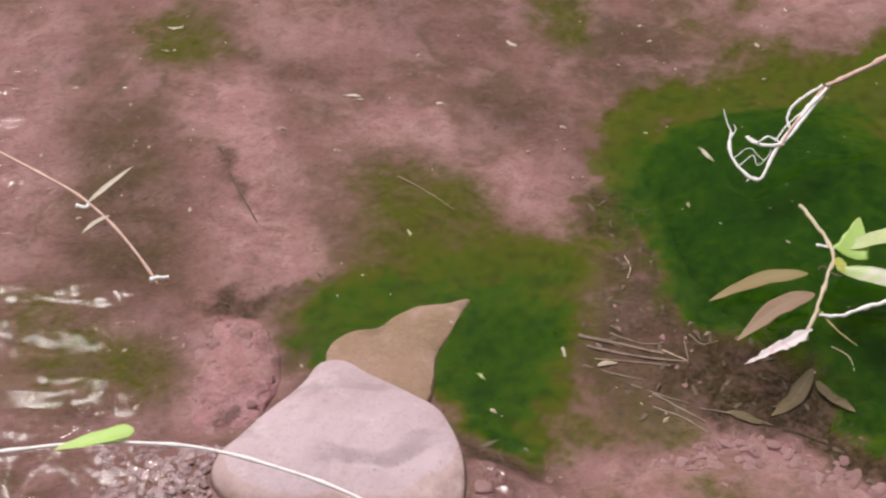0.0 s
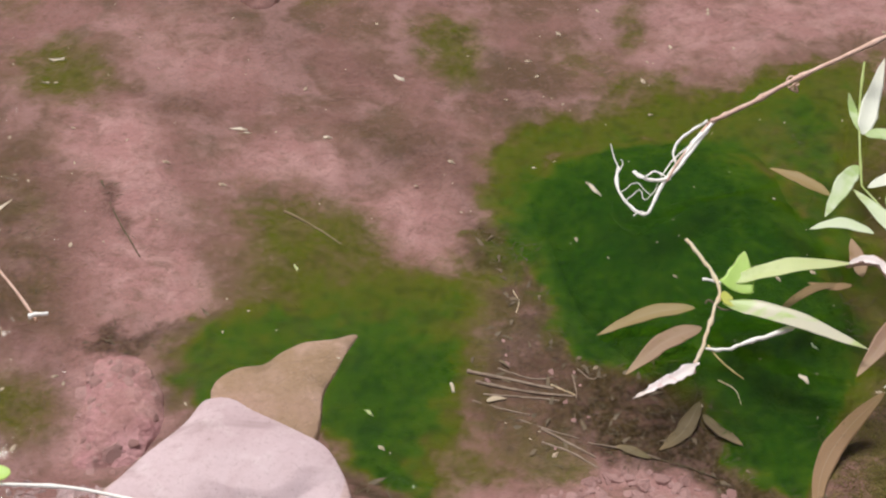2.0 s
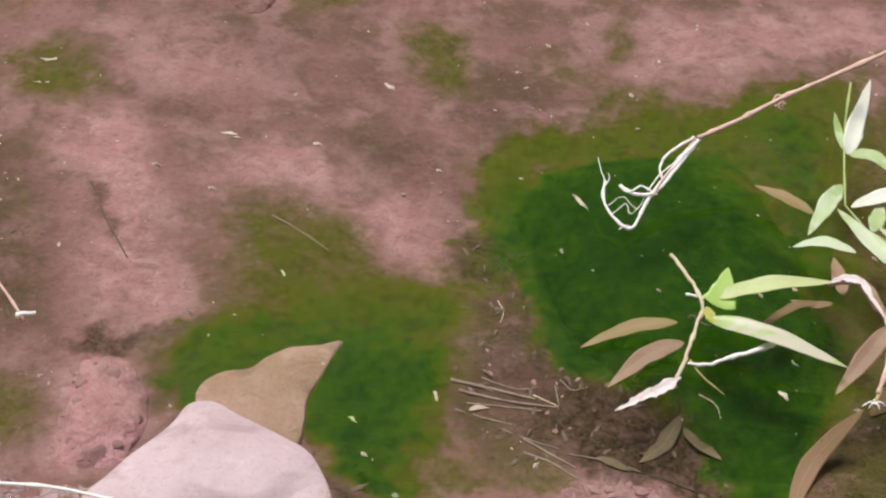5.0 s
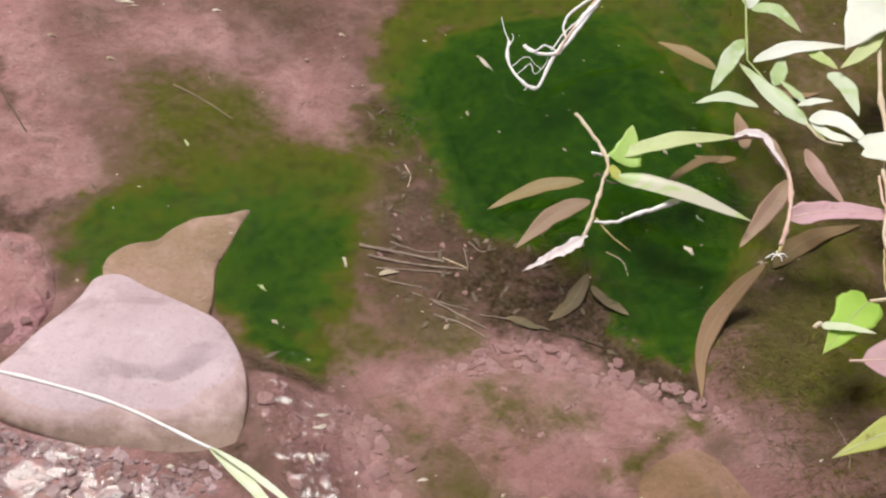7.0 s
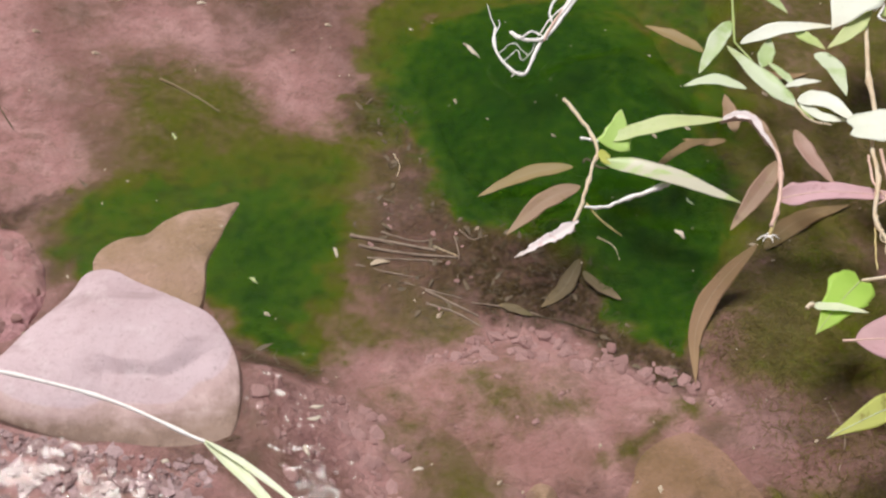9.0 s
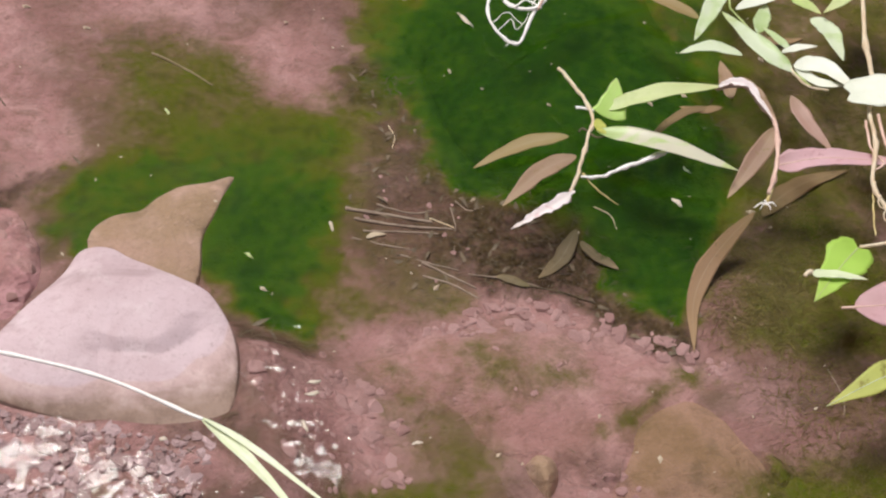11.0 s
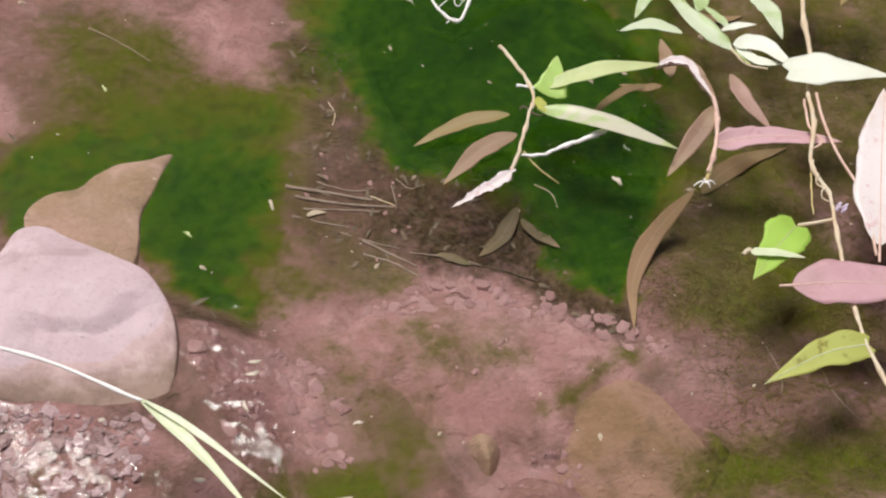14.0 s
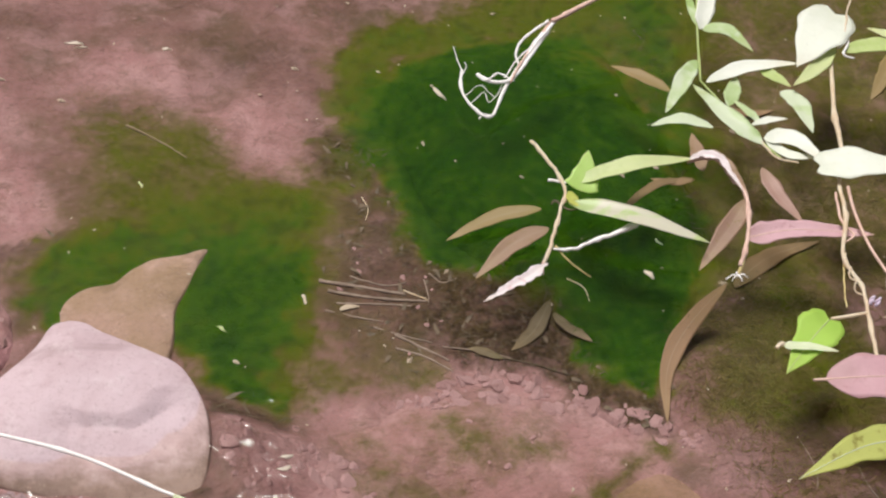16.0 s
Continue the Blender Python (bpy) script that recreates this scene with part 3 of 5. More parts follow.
ALGAE.append(([(0.080, -0.180), (0.114, -0.183), (0.145, -0.212), (0.134, -0.236), (0.101, -0.224)], 0.36, 0.05))

# rotten litter and mud, and the shade of cracks and crevices painted dark
LITTER_SHADE.append(([(-0.332, 0.528), (-0.212, 0.533), (-0.069, 0.475), (0.015, 0.379), (-0.019, 0.341), (-0.113, 0.413), (-0.225, 0.490)], 0.22, 0.06))
LITTER_SHADE.append(([(-0.064, 0.331), (0.048, 0.299), (0.102, 0.266), (0.087, 0.154), (0.073, 0.216), (0.015, 0.264)], 0.36, 0.05))
LITTER_SHADE.append(([(-0.254, 0.343), (-0.142, 0.338), (-0.129, 0.307), (-0.205, 0.300)], 0.32, 0.03))
LITTER_SHADE.append(([(0.133, 0.432), (0.187, 0.376), (0.173, 0.338), (0.104, 0.318), (0.094, 0.354)], 0.3, 0.04))
LITTER_SHADE.append(([(0.084, 0.151), (0.108, 0.163), (0.133, 0.145), (0.143, 0.108), (0.130, 0.094), (0.110, 0.100), (0.091, 0.122)], 0.92, 0.02))
LITTER_SHADE.append(([(0.129, 0.119), (0.143, 0.105), (0.162, 0.036), (0.193, 0.004), (0.184, -0.014), (0.154, 0.020), (0.131, 0.077)], 0.95, 0.012))
LITTER_SHADE.append(([(0.118, 0.101), (0.140, 0.090), (0.160, 0.032), (0.185, -0.013), (0.170, -0.074), (0.132, -0.092), (0.083, -0.075), (0.075, -0.033), (0.094, 0.025)], 0.72, 0.03))
LITTER_SHADE.append(([(0.184, 0.002), (0.233, -0.007), (0.267, -0.032), (0.285, -0.068), (0.302, -0.109), (0.288, -0.137), (0.237, -0.121), (0.204, -0.093), (0.174, -0.081), (0.163, -0.046)], 0.95, 0.03))
LITTER_SHADE.append(([(0.091, 0.017), (0.125, 0.015), (0.160, -0.050), (0.186, -0.100), (0.138, -0.125), (0.095, -0.105), (0.081, -0.057)], 0.6, 0.05))
# litter under the sprig; its near edge paints the slab's black crevice
LITTER_SHADE.append(([(0.182, 0.011), (0.216, -0.017), (0.258, -0.057), (0.289, -0.096), (0.296, -0.132), (0.293, -0.150), (0.246, -0.131), (0.211, -0.117), (0.176, -0.106), (0.157, -0.075), (0.173, -0.040)], 0.95, 0.025))
LITTER_SHADE.append(([(0.287, -0.108), (0.310, -0.133), (0.337, -0.157), (0.337, -0.180), (0.303, -0.166), (0.270, -0.147)], 0.9, 0.02))
LITTER_SHADE.append(([(0.390, 0.312), (0.429, 0.304), (0.486, 0.237), (0.458, 0.119), (0.424, 0.126), (0.398, 0.178)], 0.55, 0.03))
LITTER_SHADE.append(([(0.413, 0.088), (0.449, 0.064), (0.469, 0.021), (0.462, -0.025), (0.429, -0.017), (0.408, 0.025)], 0.9, 0.03))
LITTER_SHADE.append(([(0.437, 0.361), (0.757, 0.358), (0.610, -0.063), (0.488, -0.057), (0.445, -0.029), (0.428, 0.068)], 0.06, 0.06))
LITTER_SHADE.append(([(0.368, -0.190), (0.415, -0.205), (0.471, -0.203), (0.521, -0.196), (0.560, -0.193), (0.531, -0.278), (0.476, -0.278), (0.429, -0.284), (0.401, -0.257), (0.376, -0.229), (0.367, -0.212)], 0.34, 0.04))
LITTER_SHADE.append(([(0.420, -0.053), (0.446, -0.086), (0.446, -0.141), (0.401, -0.183), (0.371, -0.175), (0.395, -0.113)], 0.3, 0.05))
LITTER_SHADE.append(([(0.250, -0.087), (0.271, -0.112), (0.296, -0.139), (0.324, -0.160), (0.343, -0.139), (0.349, -0.162), (0.331, -0.191), (0.302, -0.181), (0.263, -0.145), (0.241, -0.110)], 0.95, 0.02))
LITTER_SHADE.append(([(-0.016, -0.125), (0.014, -0.141), (0.048, -0.148), (0.051, -0.162), (0.029, -0.177), (-0.013, -0.179)], 0.88, 0.02))
LITTER_SHADE.append(([(-0.017, -0.172), (0.029, -0.178), (0.069, -0.209), (0.051, -0.233), (0.010, -0.220), (-0.031, -0.231)], 0.12, 0.03))
LITTER_SHADE.append(([(-0.183, -0.191), (-0.143, -0.202), (-0.075, -0.227), (-0.023, -0.226), (-0.010, -0.205), (-0.005, -0.240), (-0.043, -0.259), (-0.102, -0.244), (-0.181, -0.221)], 0.62, 0.03))
LITTER_SHADE.append(([(-0.084, -0.212), (-0.023, -0.222), (-0.016, -0.271), (-0.064, -0.276), (-0.080, -0.247)], 0.6, 0.03))
LITTER_SHADE.append(([(-0.348, -0.084), (-0.292, -0.090), (-0.283, -0.118), (-0.332, -0.119)], 0.5, 0.03))
# shade in a crack of the bed, painted as a dark line
LITTER_SHADE.append(([(-0.260, 0.010), (-0.223, 0.027), (-0.174, 0.021), (-0.142, 0.041), (-0.136, 0.028), (-0.177, 0.003), (-0.244, 0.001)], 0.8, 0.014))
LITTER_SHADE.append(([(-0.177, -0.002), (-0.138, -0.002), (-0.131, -0.040), (-0.157, -0.064), (-0.176, -0.052)], 0.5, 0.025))
LITTER_SHADE.append(([(-0.410, 0.281), (-0.330, 0.272), (-0.284, 0.182), (-0.264, 0.093), (-0.271, 0.017), (-0.330, 0.023), (-0.378, 0.092)], 0.42, 0.06))
LITTER_SHADE.append(([(-0.255, 0.198), (-0.238, 0.191), (-0.215, 0.130), (-0.221, 0.115), (-0.241, 0.152)], 0.6, 0.015))
LITTER_SHADE.append(([(0.215, -0.267), (0.247, -0.274), (0.260, -0.300), (0.231, -0.297), (0.207, -0.285)], 0.55, 0.02))
LITTER_SHADE.append(([(0.174, -0.287), (0.199, -0.285), (0.203, -0.310), (0.175, -0.307)], 0.4, 0.03))
LITTER_SHADE.append(([(0.284, -0.306), (0.345, -0.302), (0.365, -0.324), (0.289, -0.321)], 0.4, 0.04))

# paler, pinker silt and bare rock
PINK.append(([(-0.301, 0.324), (-0.245, 0.316), (-0.201, 0.266), (-0.174, 0.155), (-0.143, 0.083), (-0.143, 0.029), (-0.224, 0.034), (-0.251, 0.109), (-0.247, 0.169), (-0.297, 0.263)], 1.0, 0.05))
PINK.append(([(-0.161, 0.234), (-0.105, 0.281), (-0.040, 0.283), (-0.017, 0.230), (0.063, 0.215), (0.076, 0.146), (0.060, 0.102), (0.010, 0.152), (-0.027, 0.213), (-0.117, 0.215)], 0.9, 0.05))
PINK.append(([(-0.282, 0.467), (-0.166, 0.492), (-0.100, 0.385), (-0.142, 0.338), (-0.243, 0.390)], 0.6, 0.06))
PINK.append(([(0.291, 0.509), (0.607, 0.554), (0.582, 0.457), (0.366, 0.401), (0.281, 0.427)], 0.8, 0.05))
PINK.append(([(-0.550, 0.448), (-0.442, 0.448), (-0.401, 0.263), (-0.378, 0.064), (-0.454, 0.049)], 0.7, 0.08))
PINK.append(([(-0.247, 0.003), (-0.197, 0.010), (-0.169, -0.033), (-0.169, -0.075), (-0.201, -0.132), (-0.239, -0.138), (-0.233, -0.064)], 1.0, 0.03))
PINK.append(([(0.057, -0.142), (0.109, -0.141), (0.166, -0.117), (0.225, -0.115), (0.284, -0.148), (0.332, -0.179), (0.359, -0.203), (0.272, -0.233), (0.228, -0.235), (0.146, -0.208), (0.088, -0.183)], 0.9, 0.04))
PINK.append(([(-0.009, -0.177), (0.046, -0.176), (0.102, -0.222), (0.113, -0.273), (0.079, -0.289), (0.033, -0.256), (-0.010, -0.203)], 0.85, 0.04))
PINK.append(([(-0.191, -0.218), (-0.084, -0.222), (-0.040, -0.264), (-0.017, -0.299), (-0.186, -0.293)], 1.0, 0.04))
PINK.append(([(0.198, -0.294), (0.261, -0.295), (0.288, -0.326), (0.186, -0.317)], 0.7, 0.03))


def cover(plan, x, y, seed):
    """How thickly a plan covers each place, 0 to 1, with ragged edges."""
    wx, wy = x + 0.009 * waves(x, y, 45, seed), y + 0.009 * waves(x, y, 45, seed + 1)
    rag = 0.005 * waves(x, y, 160, seed + 2, 3)
    out = np.zeros_like(x)
    for poly, strength, soft in plan:
        m = np.clip((inside(poly, wx, wy) + rag + soft * 0.5) / soft, 0, 1)
        m = m * m * (3 - 2 * m)
        out = out * (1 - m) + strength * m
    return out


# ---------------- ground: bed and banks in one sheet ----------------
def spread(lo, hi, step, far):
    """Fine steps from lo to hi, then growing ones out to far on both sides."""
    mid = list(np.arange(lo, hi + step / 2, step))
    up, down, s = [hi], [lo], step
    while up[-1] < far:
        s *= 1.25
        up.append(up[-1] + s), down.append(down[-1] - s)
    return np.array(down[:0:-1] + mid + up[1:])


PALE = [(-0.115, -0.106), (-0.129, -0.110), (-0.142, -0.129), (-0.168, -0.154), (-0.188, -0.176), (-0.201, -0.191), (-0.204, -0.212), (-0.188, -0.231), (-0.156, -0.245), (-0.110, -0.258), (-0.078, -0.266), (-0.042, -0.269), (-0.021, -0.257), (-0.012, -0.232), (-0.011, -0.199), (-0.018, -0.173), (-0.032, -0.150), (-0.054, -0.136), (-0.084, -0.121), (-0.103, -0.109)]
BANK = (-0.084, -0.262)


def bed_height(x, y):
    z = -0.062 + 0.008 * waves(x, y, 8, 3, 3) + 0.0016 * waves(x, y, 60, 5, 3)
    d = np.clip(-inside(PALE, x, y), 0, None)                      # silt piled against the pale stone
    wide = 0.050 + 0.09 * np.clip((BANK[1] + 0.05 - y) / 0.10, 0, 1) * np.clip((BANK[0] + 0.16 - x) / 0.16, 0, 1)
    z += 0.054 * np.exp(-(d / wide) ** 2) * np.clip((BANK[1] + 0.13 - y) / 0.06, 0, 1)
    z = np.where(np.hypot(x, y) < 1.0, np.minimum(z, -0.012), z)
    far = np.hypot(x * 0.75, y) - 2.2
    bank = np.clip(far, 0, None)
    return z + 0.25 * np.minimum(bank, 3.0) ** 1.1 + 0.05 * np.clip(bank, 0, 1) * waves(x, y, 1.3, 8, 3)


gx, gy = spread(-0.52, 0.74, 0.0032, 60.0), spread(-0.46, 0.62, 0.0032, 60.0)
X, Y = np.meshgrid(gx, gy)
Z = bed_height(X, Y)
verts = np.stack([X, Y, Z], -1).reshape(-1, 3)
nx, ny = len(gx), len(gy)
idx = np.arange(nx * ny).reshape(ny, nx)
faces = np.stack([idx[:-1, :-1], idx[:-1, 1:], idx[1:, 1:], idx[1:, :-1]], -1).reshape(-1, 4)
near = (np.abs(X.ravel()) < 1.2) & (np.abs(Y.ravel()) < 1.2)
alg, lit, pnk = np.zeros(nx * ny), np.zeros(nx * ny), np.zeros(nx * ny)
pnk[near] = cover(PINK, X.ravel()[near], Y.ravel()[near], 41)
alg[near] = cover(ALGAE, X.ravel()[near], Y.ravel()[near], 21)
lit[near] = cover(LITTER_SHADE, X.ravel()[near], Y.ravel()[near], 31)
ground = mesh_object("ground", verts.tolist(), faces.tolist(), silt_mat, attrs={"algae": alg, "litter": lit, "pink": pnk})
tagged(ground, "pinkish brown silty stream bed with thin algae", "stream bed", kind="structure")


# ---------------- water ----------------
def water_sheet():
    X, Y = np.meshgrid(spread(-0.7, 0.8, 0.008, 3.4), spread(-0.6, 0.8, 0.008, 3.4))
    x, y = X.ravel(), Y.ravel()
    flow = [(-1.187, 0.793), (-0.381, 0.448), (-0.304, 0.183), (-0.240, -0.013), (-0.190, -0.194), (-0.212, -0.290), (-0.640, -0.384)]
    rip = np.clip((inside(flow, x, y) + 0.03) / 0.12, 0, 1)
    rip = 8.0 * rip * np.clip(1.0 - (y - BANK[1] - 0.10) * 1.5, 0.3, 1.0)
    chop = [(-0.007, -0.176), (0.029, -0.183), (0.052, -0.215), (0.081, -0.252), (0.081, -0.299), (0.053, -0.315), (0.024, -0.295), (0.010, -0.256), (-0.008, -0.216)]
    run = [(-0.400, -0.129), (-0.173, -0.211), (-0.103, -0.265), (-0.039, -0.270), (-0.001, -0.293), (-0.014, -0.340), (0.022, -0.498), (-0.336, -0.465)]
    swirl = 2.8 * np.clip((inside(chop, x, y) + 0.015) / 0.04, 0, 1) + 3.4 * np.clip((inside(run, x, y) + 0.01) / 0.05, 0, 1)
    wy = y + 0.010 * waves(x, y, 30, 77, 2)
    fall = 0.0                              # small drops in the surface, towards the near side: slope, stretch along y and along x
    for slope, y0, y1, x0, x1 in ((0.245, -0.245, -0.188, -0.60, -0.215), (0.27, -0.160, -0.130, -0.60, -0.240), (0.27, -0.102, -0.076, -0.60, -0.270), (0.27, -0.056, -0.034, -0.60, -0.250), (0.18, -0.315, -0.262, -0.215, -0.055)):
        across = np.clip((x - x0) / 0.09 + 0.5, 0, 1) * np.clip((x1 - x) / 0.09 + 0.5, 0, 1)
        across = across * across * (3 - 2 * across)
        fall = fall + slope / 0.0016 * np.interp(wy, (y0, y1, y1 + 0.16), (0, y1 - y0, 0)) * across
        smooth = 1 - 0.4 * across * np.interp(wy, (y0 - 0.01, y0, y1, y1 + 0.01), (0, 1, 1, 0))
        rip, swirl = rip * smooth, swirl * smooth
    dapple = 1.2 * np.clip((inside(flow, x, y) + 0.02) / 0.06, 0, 1)
    idx = np.arange(x.size).reshape(X.shape)
    faces = np.stack([idx[:-1, :-1], idx[:-1, 1:], idx[1:, 1:], idx[1:, :-1]], -1).reshape(-1, 4)
    ob = mesh_object("water", np.stack([x, y, x * 0], -1).tolist(), faces.tolist(), water_mat, attrs={"ripple": rip, "chop": swirl, "dapple": dapple, "fall": fall})
    return tagged(ob, "clear shallow stream water, calm with some ripples", "water", kind="structure")


water_sheet()


# ---------------- stones ----------------
def stone(name, outline, low, high, material, label, seed, tilt=(0.0, 0.0), rough=0.05, soft=0.0, group="", covered=True, ledge=None, edge=0.92, fine=1):
    """A weathered stone from its plan outline. soft: 0 for steep rounded sides and a flat top, 1 for a worn, silted hump.
    ledge: two plan points and a height; in front of the line between them the top lies lower."""
    c = Vector((sum(p[0] for p in outline) / len(outline), sum(p[1] for p in outline) / len(outline), 0))
    loop = spline([(p[0], p[1], 0) for p in outline] + [(outline[0][0], outline[0][1], 0)], 96 * fine)[:-1]
    n, rings = len(loop), 34 * fine
    size = max((p - c).length for p in loop)
    r = random.Random(seed)
    off = Vector((r.uniform(0, 50), r.uniform(0, 50), r.uniform(0, 50)))
    verts, faces = [], []
    for j in range(rings + 1):
        s = j / rings                       # 0 at the top's middle, 1 at the foot
        if s < 0.72:
            u = s / 0.72
            rad, z = edge * u, 1 - 0.16 * u ** 2.5
        else:
            u = (s - 0.72) / 0.28
            rad, z = edge + (1 - edge) * math.sin(u * math.pi / 2) ** 0.8, 0.84 * (1 - u ** 1.6)
        rad += (s - rad) * soft
        z += (1 - s ** 2.6 - z) * soft
        for p in (loop if j else loop[:1]):
            q = c + (p - c) * rad
            h = low + (high - low) * z + ((q.x - c.x) * tilt[0] + (q.y - c.y) * tilt[1]) * min(1, z * 1.4)
            if ledge:
                a, b, drop = Vector((*ledge[0], 0)), Vector((*ledge[1], 0)), ledge[2]
                d = (b - a).normalized()
                side = (q - a).cross(d).z + 0.024 * noise.noise(q * 22 + off) + 0.004 * noise.noise(q * 70 + off)
                along = (q - a).dot(d) / (b - a).length
                fade = max(0.0, min(1.0, (along + 0.2) * 4)) * max(0.0, min(1.0, (1.15 - along) * 4))
                h -= drop * fade * max(0.0, min(1.0, side / 0.011 + 0.5)) * math.exp(-max(side, 0) / 0.09)
            v = Vector((q.x, q.y, h))
            v += noise.noise_vector(v * 14 + off) * rough * size * 0.55
            v += noise.noise_vector(v * 45 + off) * rough * size * 0.22
            v += noise.noise_vector(v * 150 + off) * rough * size * 0.07
            verts.append(v)
    for k in range(n):
        faces.append((0, 1 + k, 1 + (k + 1) % n))
    for j in range(rings - 1):
        a, b = 1 + j * n, 1 + (j + 1) * n
        for k in range(n):
            faces.append((a + k, b + k, b + (k + 1) % n, a + (k + 1) % n))
    attrs = None
    if covered:
        vx, vy = np.array([v.x for v in verts]), np.array([v.y for v in verts])
        attrs = {"algae": cover(ALGAE, vx, vy, 21), "litter": cover(LITTER_SHADE, vx, vy, 31) * 0.9, "pink": cover(PINK, vx, vy, 41)}
    ob = mesh_object(name, verts, faces, material, attrs=attrs)
    BED.append(ob)
    return tagged(ob, label, "stone", group)


BED = [ground]
boulder = stone("boulder", [(0.137, 0.242), (0.184, 0.287), (0.288, 0.310), (0.377, 0.295), (0.414, 0.201), (0.432, 0.114), (0.442, 0.027), (0.412, -0.088), (0.348, -0.161), (0.297, -0.141), (0.254, -0.092), (0.211, -0.021), (0.179, 0.016), (0.154, 0.100), (0.135, 0.171)],
                -0.080, -0.038, brownstone_mat, "submerged boulder overgrown with dark green algae", 4, rough=0.03, soft=0.8)
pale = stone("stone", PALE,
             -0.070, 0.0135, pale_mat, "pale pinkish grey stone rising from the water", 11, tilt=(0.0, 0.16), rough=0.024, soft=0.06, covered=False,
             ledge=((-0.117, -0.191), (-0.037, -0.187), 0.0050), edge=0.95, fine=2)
pointed = stone("stone", [(-0.136, -0.047), (-0.131, -0.034), (-0.112, -0.019), (-0.089, -0.008), (-0.070, 0.003), (-0.055, 0.011), (-0.030, 0.015), (-0.010, 0.020), (-0.018, -0.001), (-0.029, -0.027), (-0.039, -0.051), (-0.043, -0.096), (-0.069, -0.144), (-0.123, -0.123)],
      -0.072, -0.0510, tan_mat, "flat brown submerged stone with a pointed corner", 12, rough=0.014, soft=0.12, covered=False)
stone("stone", [(0.031, -0.172), (0.093, -0.149), (0.161, -0.130), (0.212, -0.125), (0.268, -0.145), (0.321, -0.179), (0.378, -0.210), (0.366, -0.241), (0.311, -0.268), (0.269, -0.309), (0.211, -0.305), (0.165, -0.273), (0.119, -0.235), (0.063, -0.206)],
      -0.076, -0.055, redstone_mat, "reddish submerged stone slab with a crumbling edge", 13, rough=0.055, soft=0.9, fine=2)
stone("stone", [(0.257, -0.278), (0.269, -0.249), (0.291, -0.225), (0.324, -0.216), (0.356, -0.236), (0.375, -0.263), (0.388, -0.299), (0.382, -0.337), (0.330, -0.360), (0.270, -0.350), (0.248, -0.311)],
      -0.076, -0.0500, dusty_mat, "rounded brown submerged stone dusted with silt", 14, rough=0.05, soft=0.85)
stone("stone", [(-0.243, -0.036), (-0.233, -0.007), (-0.201, 0.003), (-0.171, -0.016), (-0.161, -0.065), (-0.167, -0.100), (-0.190, -0.134), (-0.223, -0.151), (-0.241, -0.101)],
      -0.076, -0.045, rosy_mat, "red submerged stone with crumbly surface", 15, rough=0.17, soft=0.75, fine=2)
stone("stone", [(-0.169, 0.571), (-0.095, 0.574), (-0.095, 0.514), (-0.107, 0.487), (-0.126, 0.484), (-0.149, 0.508)],
      -0.078, -0.047, redstone_mat, "small rounded pinkish submerged stone", 18, rough=0.05, soft=0.7)
for k, (o, m, lab, soft) in enumerate([
        ([(0.186, -0.273), (0.199, -0.262), (0.217, -0.269), (0.219, -0.289), (0.207, -0.311), (0.195, -0.299), (0.188, -0.287)], tan_mat, "small tan angular submerged stone", 0.8),
        ([(0.192, -0.320), (0.206, -0.307), (0.228, -0.301), (0.256, -0.308), (0.285, -0.324), (0.290, -0.347), (0.247, -0.357), (0.187, -0.347)], redstone_mat, "pinkish submerged stone beside smaller ones", 0.9),
        ([(0.149, -0.314), (0.179, -0.306), (0.188, -0.326), (0.161, -0.346), (0.138, -0.336)], redstone_mat, "small pinkish submerged stone", 0.9),
        ([(0.359, -0.257), (0.377, -0.266), (0.393, -0.290), (0.396, -0.317), (0.381, -0.333), (0.367, -0.315), (0.358, -0.287)], redstone_mat, "thin reddish submerged stone", 1.0)]):
    stone("stone", o, -0.100, (-0.0520, -0.0525, -0.053, -0.055)[k], m, lab, 40 + k, rough=0.06, soft=soft, covered=k > 0)


# ---------------- plants ----------------
# knotweed sprig over the boulder
sprig = empty_at("knotweed_sprig", (0.272, -0.023, 0.016))
tagged(sprig, "knotweed sprig with pale green and brown leaves over water", "plant")
tube("stem", [(0.258, 0.046, 0.027), (0.271, 0.018, 0.025), (0.278, -0.009, 0.022), (0.271, -0.025, 0.019), (0.260, -0.054, 0.014), (0.250, -0.073, 0.005)], 0.0014, 0.0015, cream_stem, sprig, "cream jointed stem", knots=5, wobble=0.0011)
tube("side_shoot", [(0.260, -0.061, 0.011), (0.276, -0.062, 0.011), (0.296, -0.056, 0.014), (0.314, -0.052, 0.017), (0.336, -0.045, 0.022)], 0.0010, 0.0021, white_stem, sprig, "whitish side shoot", knots=3, wobble=0.0014)
tube("root", [(0.262, -0.058, 0.011), (0.273, -0.070, 0.004), (0.289, -0.080, -0.004)], 0.0009, 0.0005, olive_stem, sprig, wobble=0.0006)
tube("root", [(0.250, -0.071, 0.007), (0.250, -0.080, 0.002)], 0.0009, 0.0005, pink_stem, sprig)
tube("root", [(0.280, -0.000, 0.023), (0.271, 0.004, 0.022), (0.266, 0.005, 0.021)], 0.0010, 0.0014, white_stem, sprig, wobble=0.001)
tube("root", [(0.273, -0.021, 0.020), (0.268, -0.016, 0.019), (0.265, -0.019, 0.018)], 0.0010, 0.0010, litter_mat, sprig, wobble=0.001)
tube("root", [(0.273, -0.024, 0.020), (0.279, -0.028, 0.020), (0.285, -0.026, 0.020)], 0.0009, 0.0009, litter_mat, sprig, wobble=0.001)
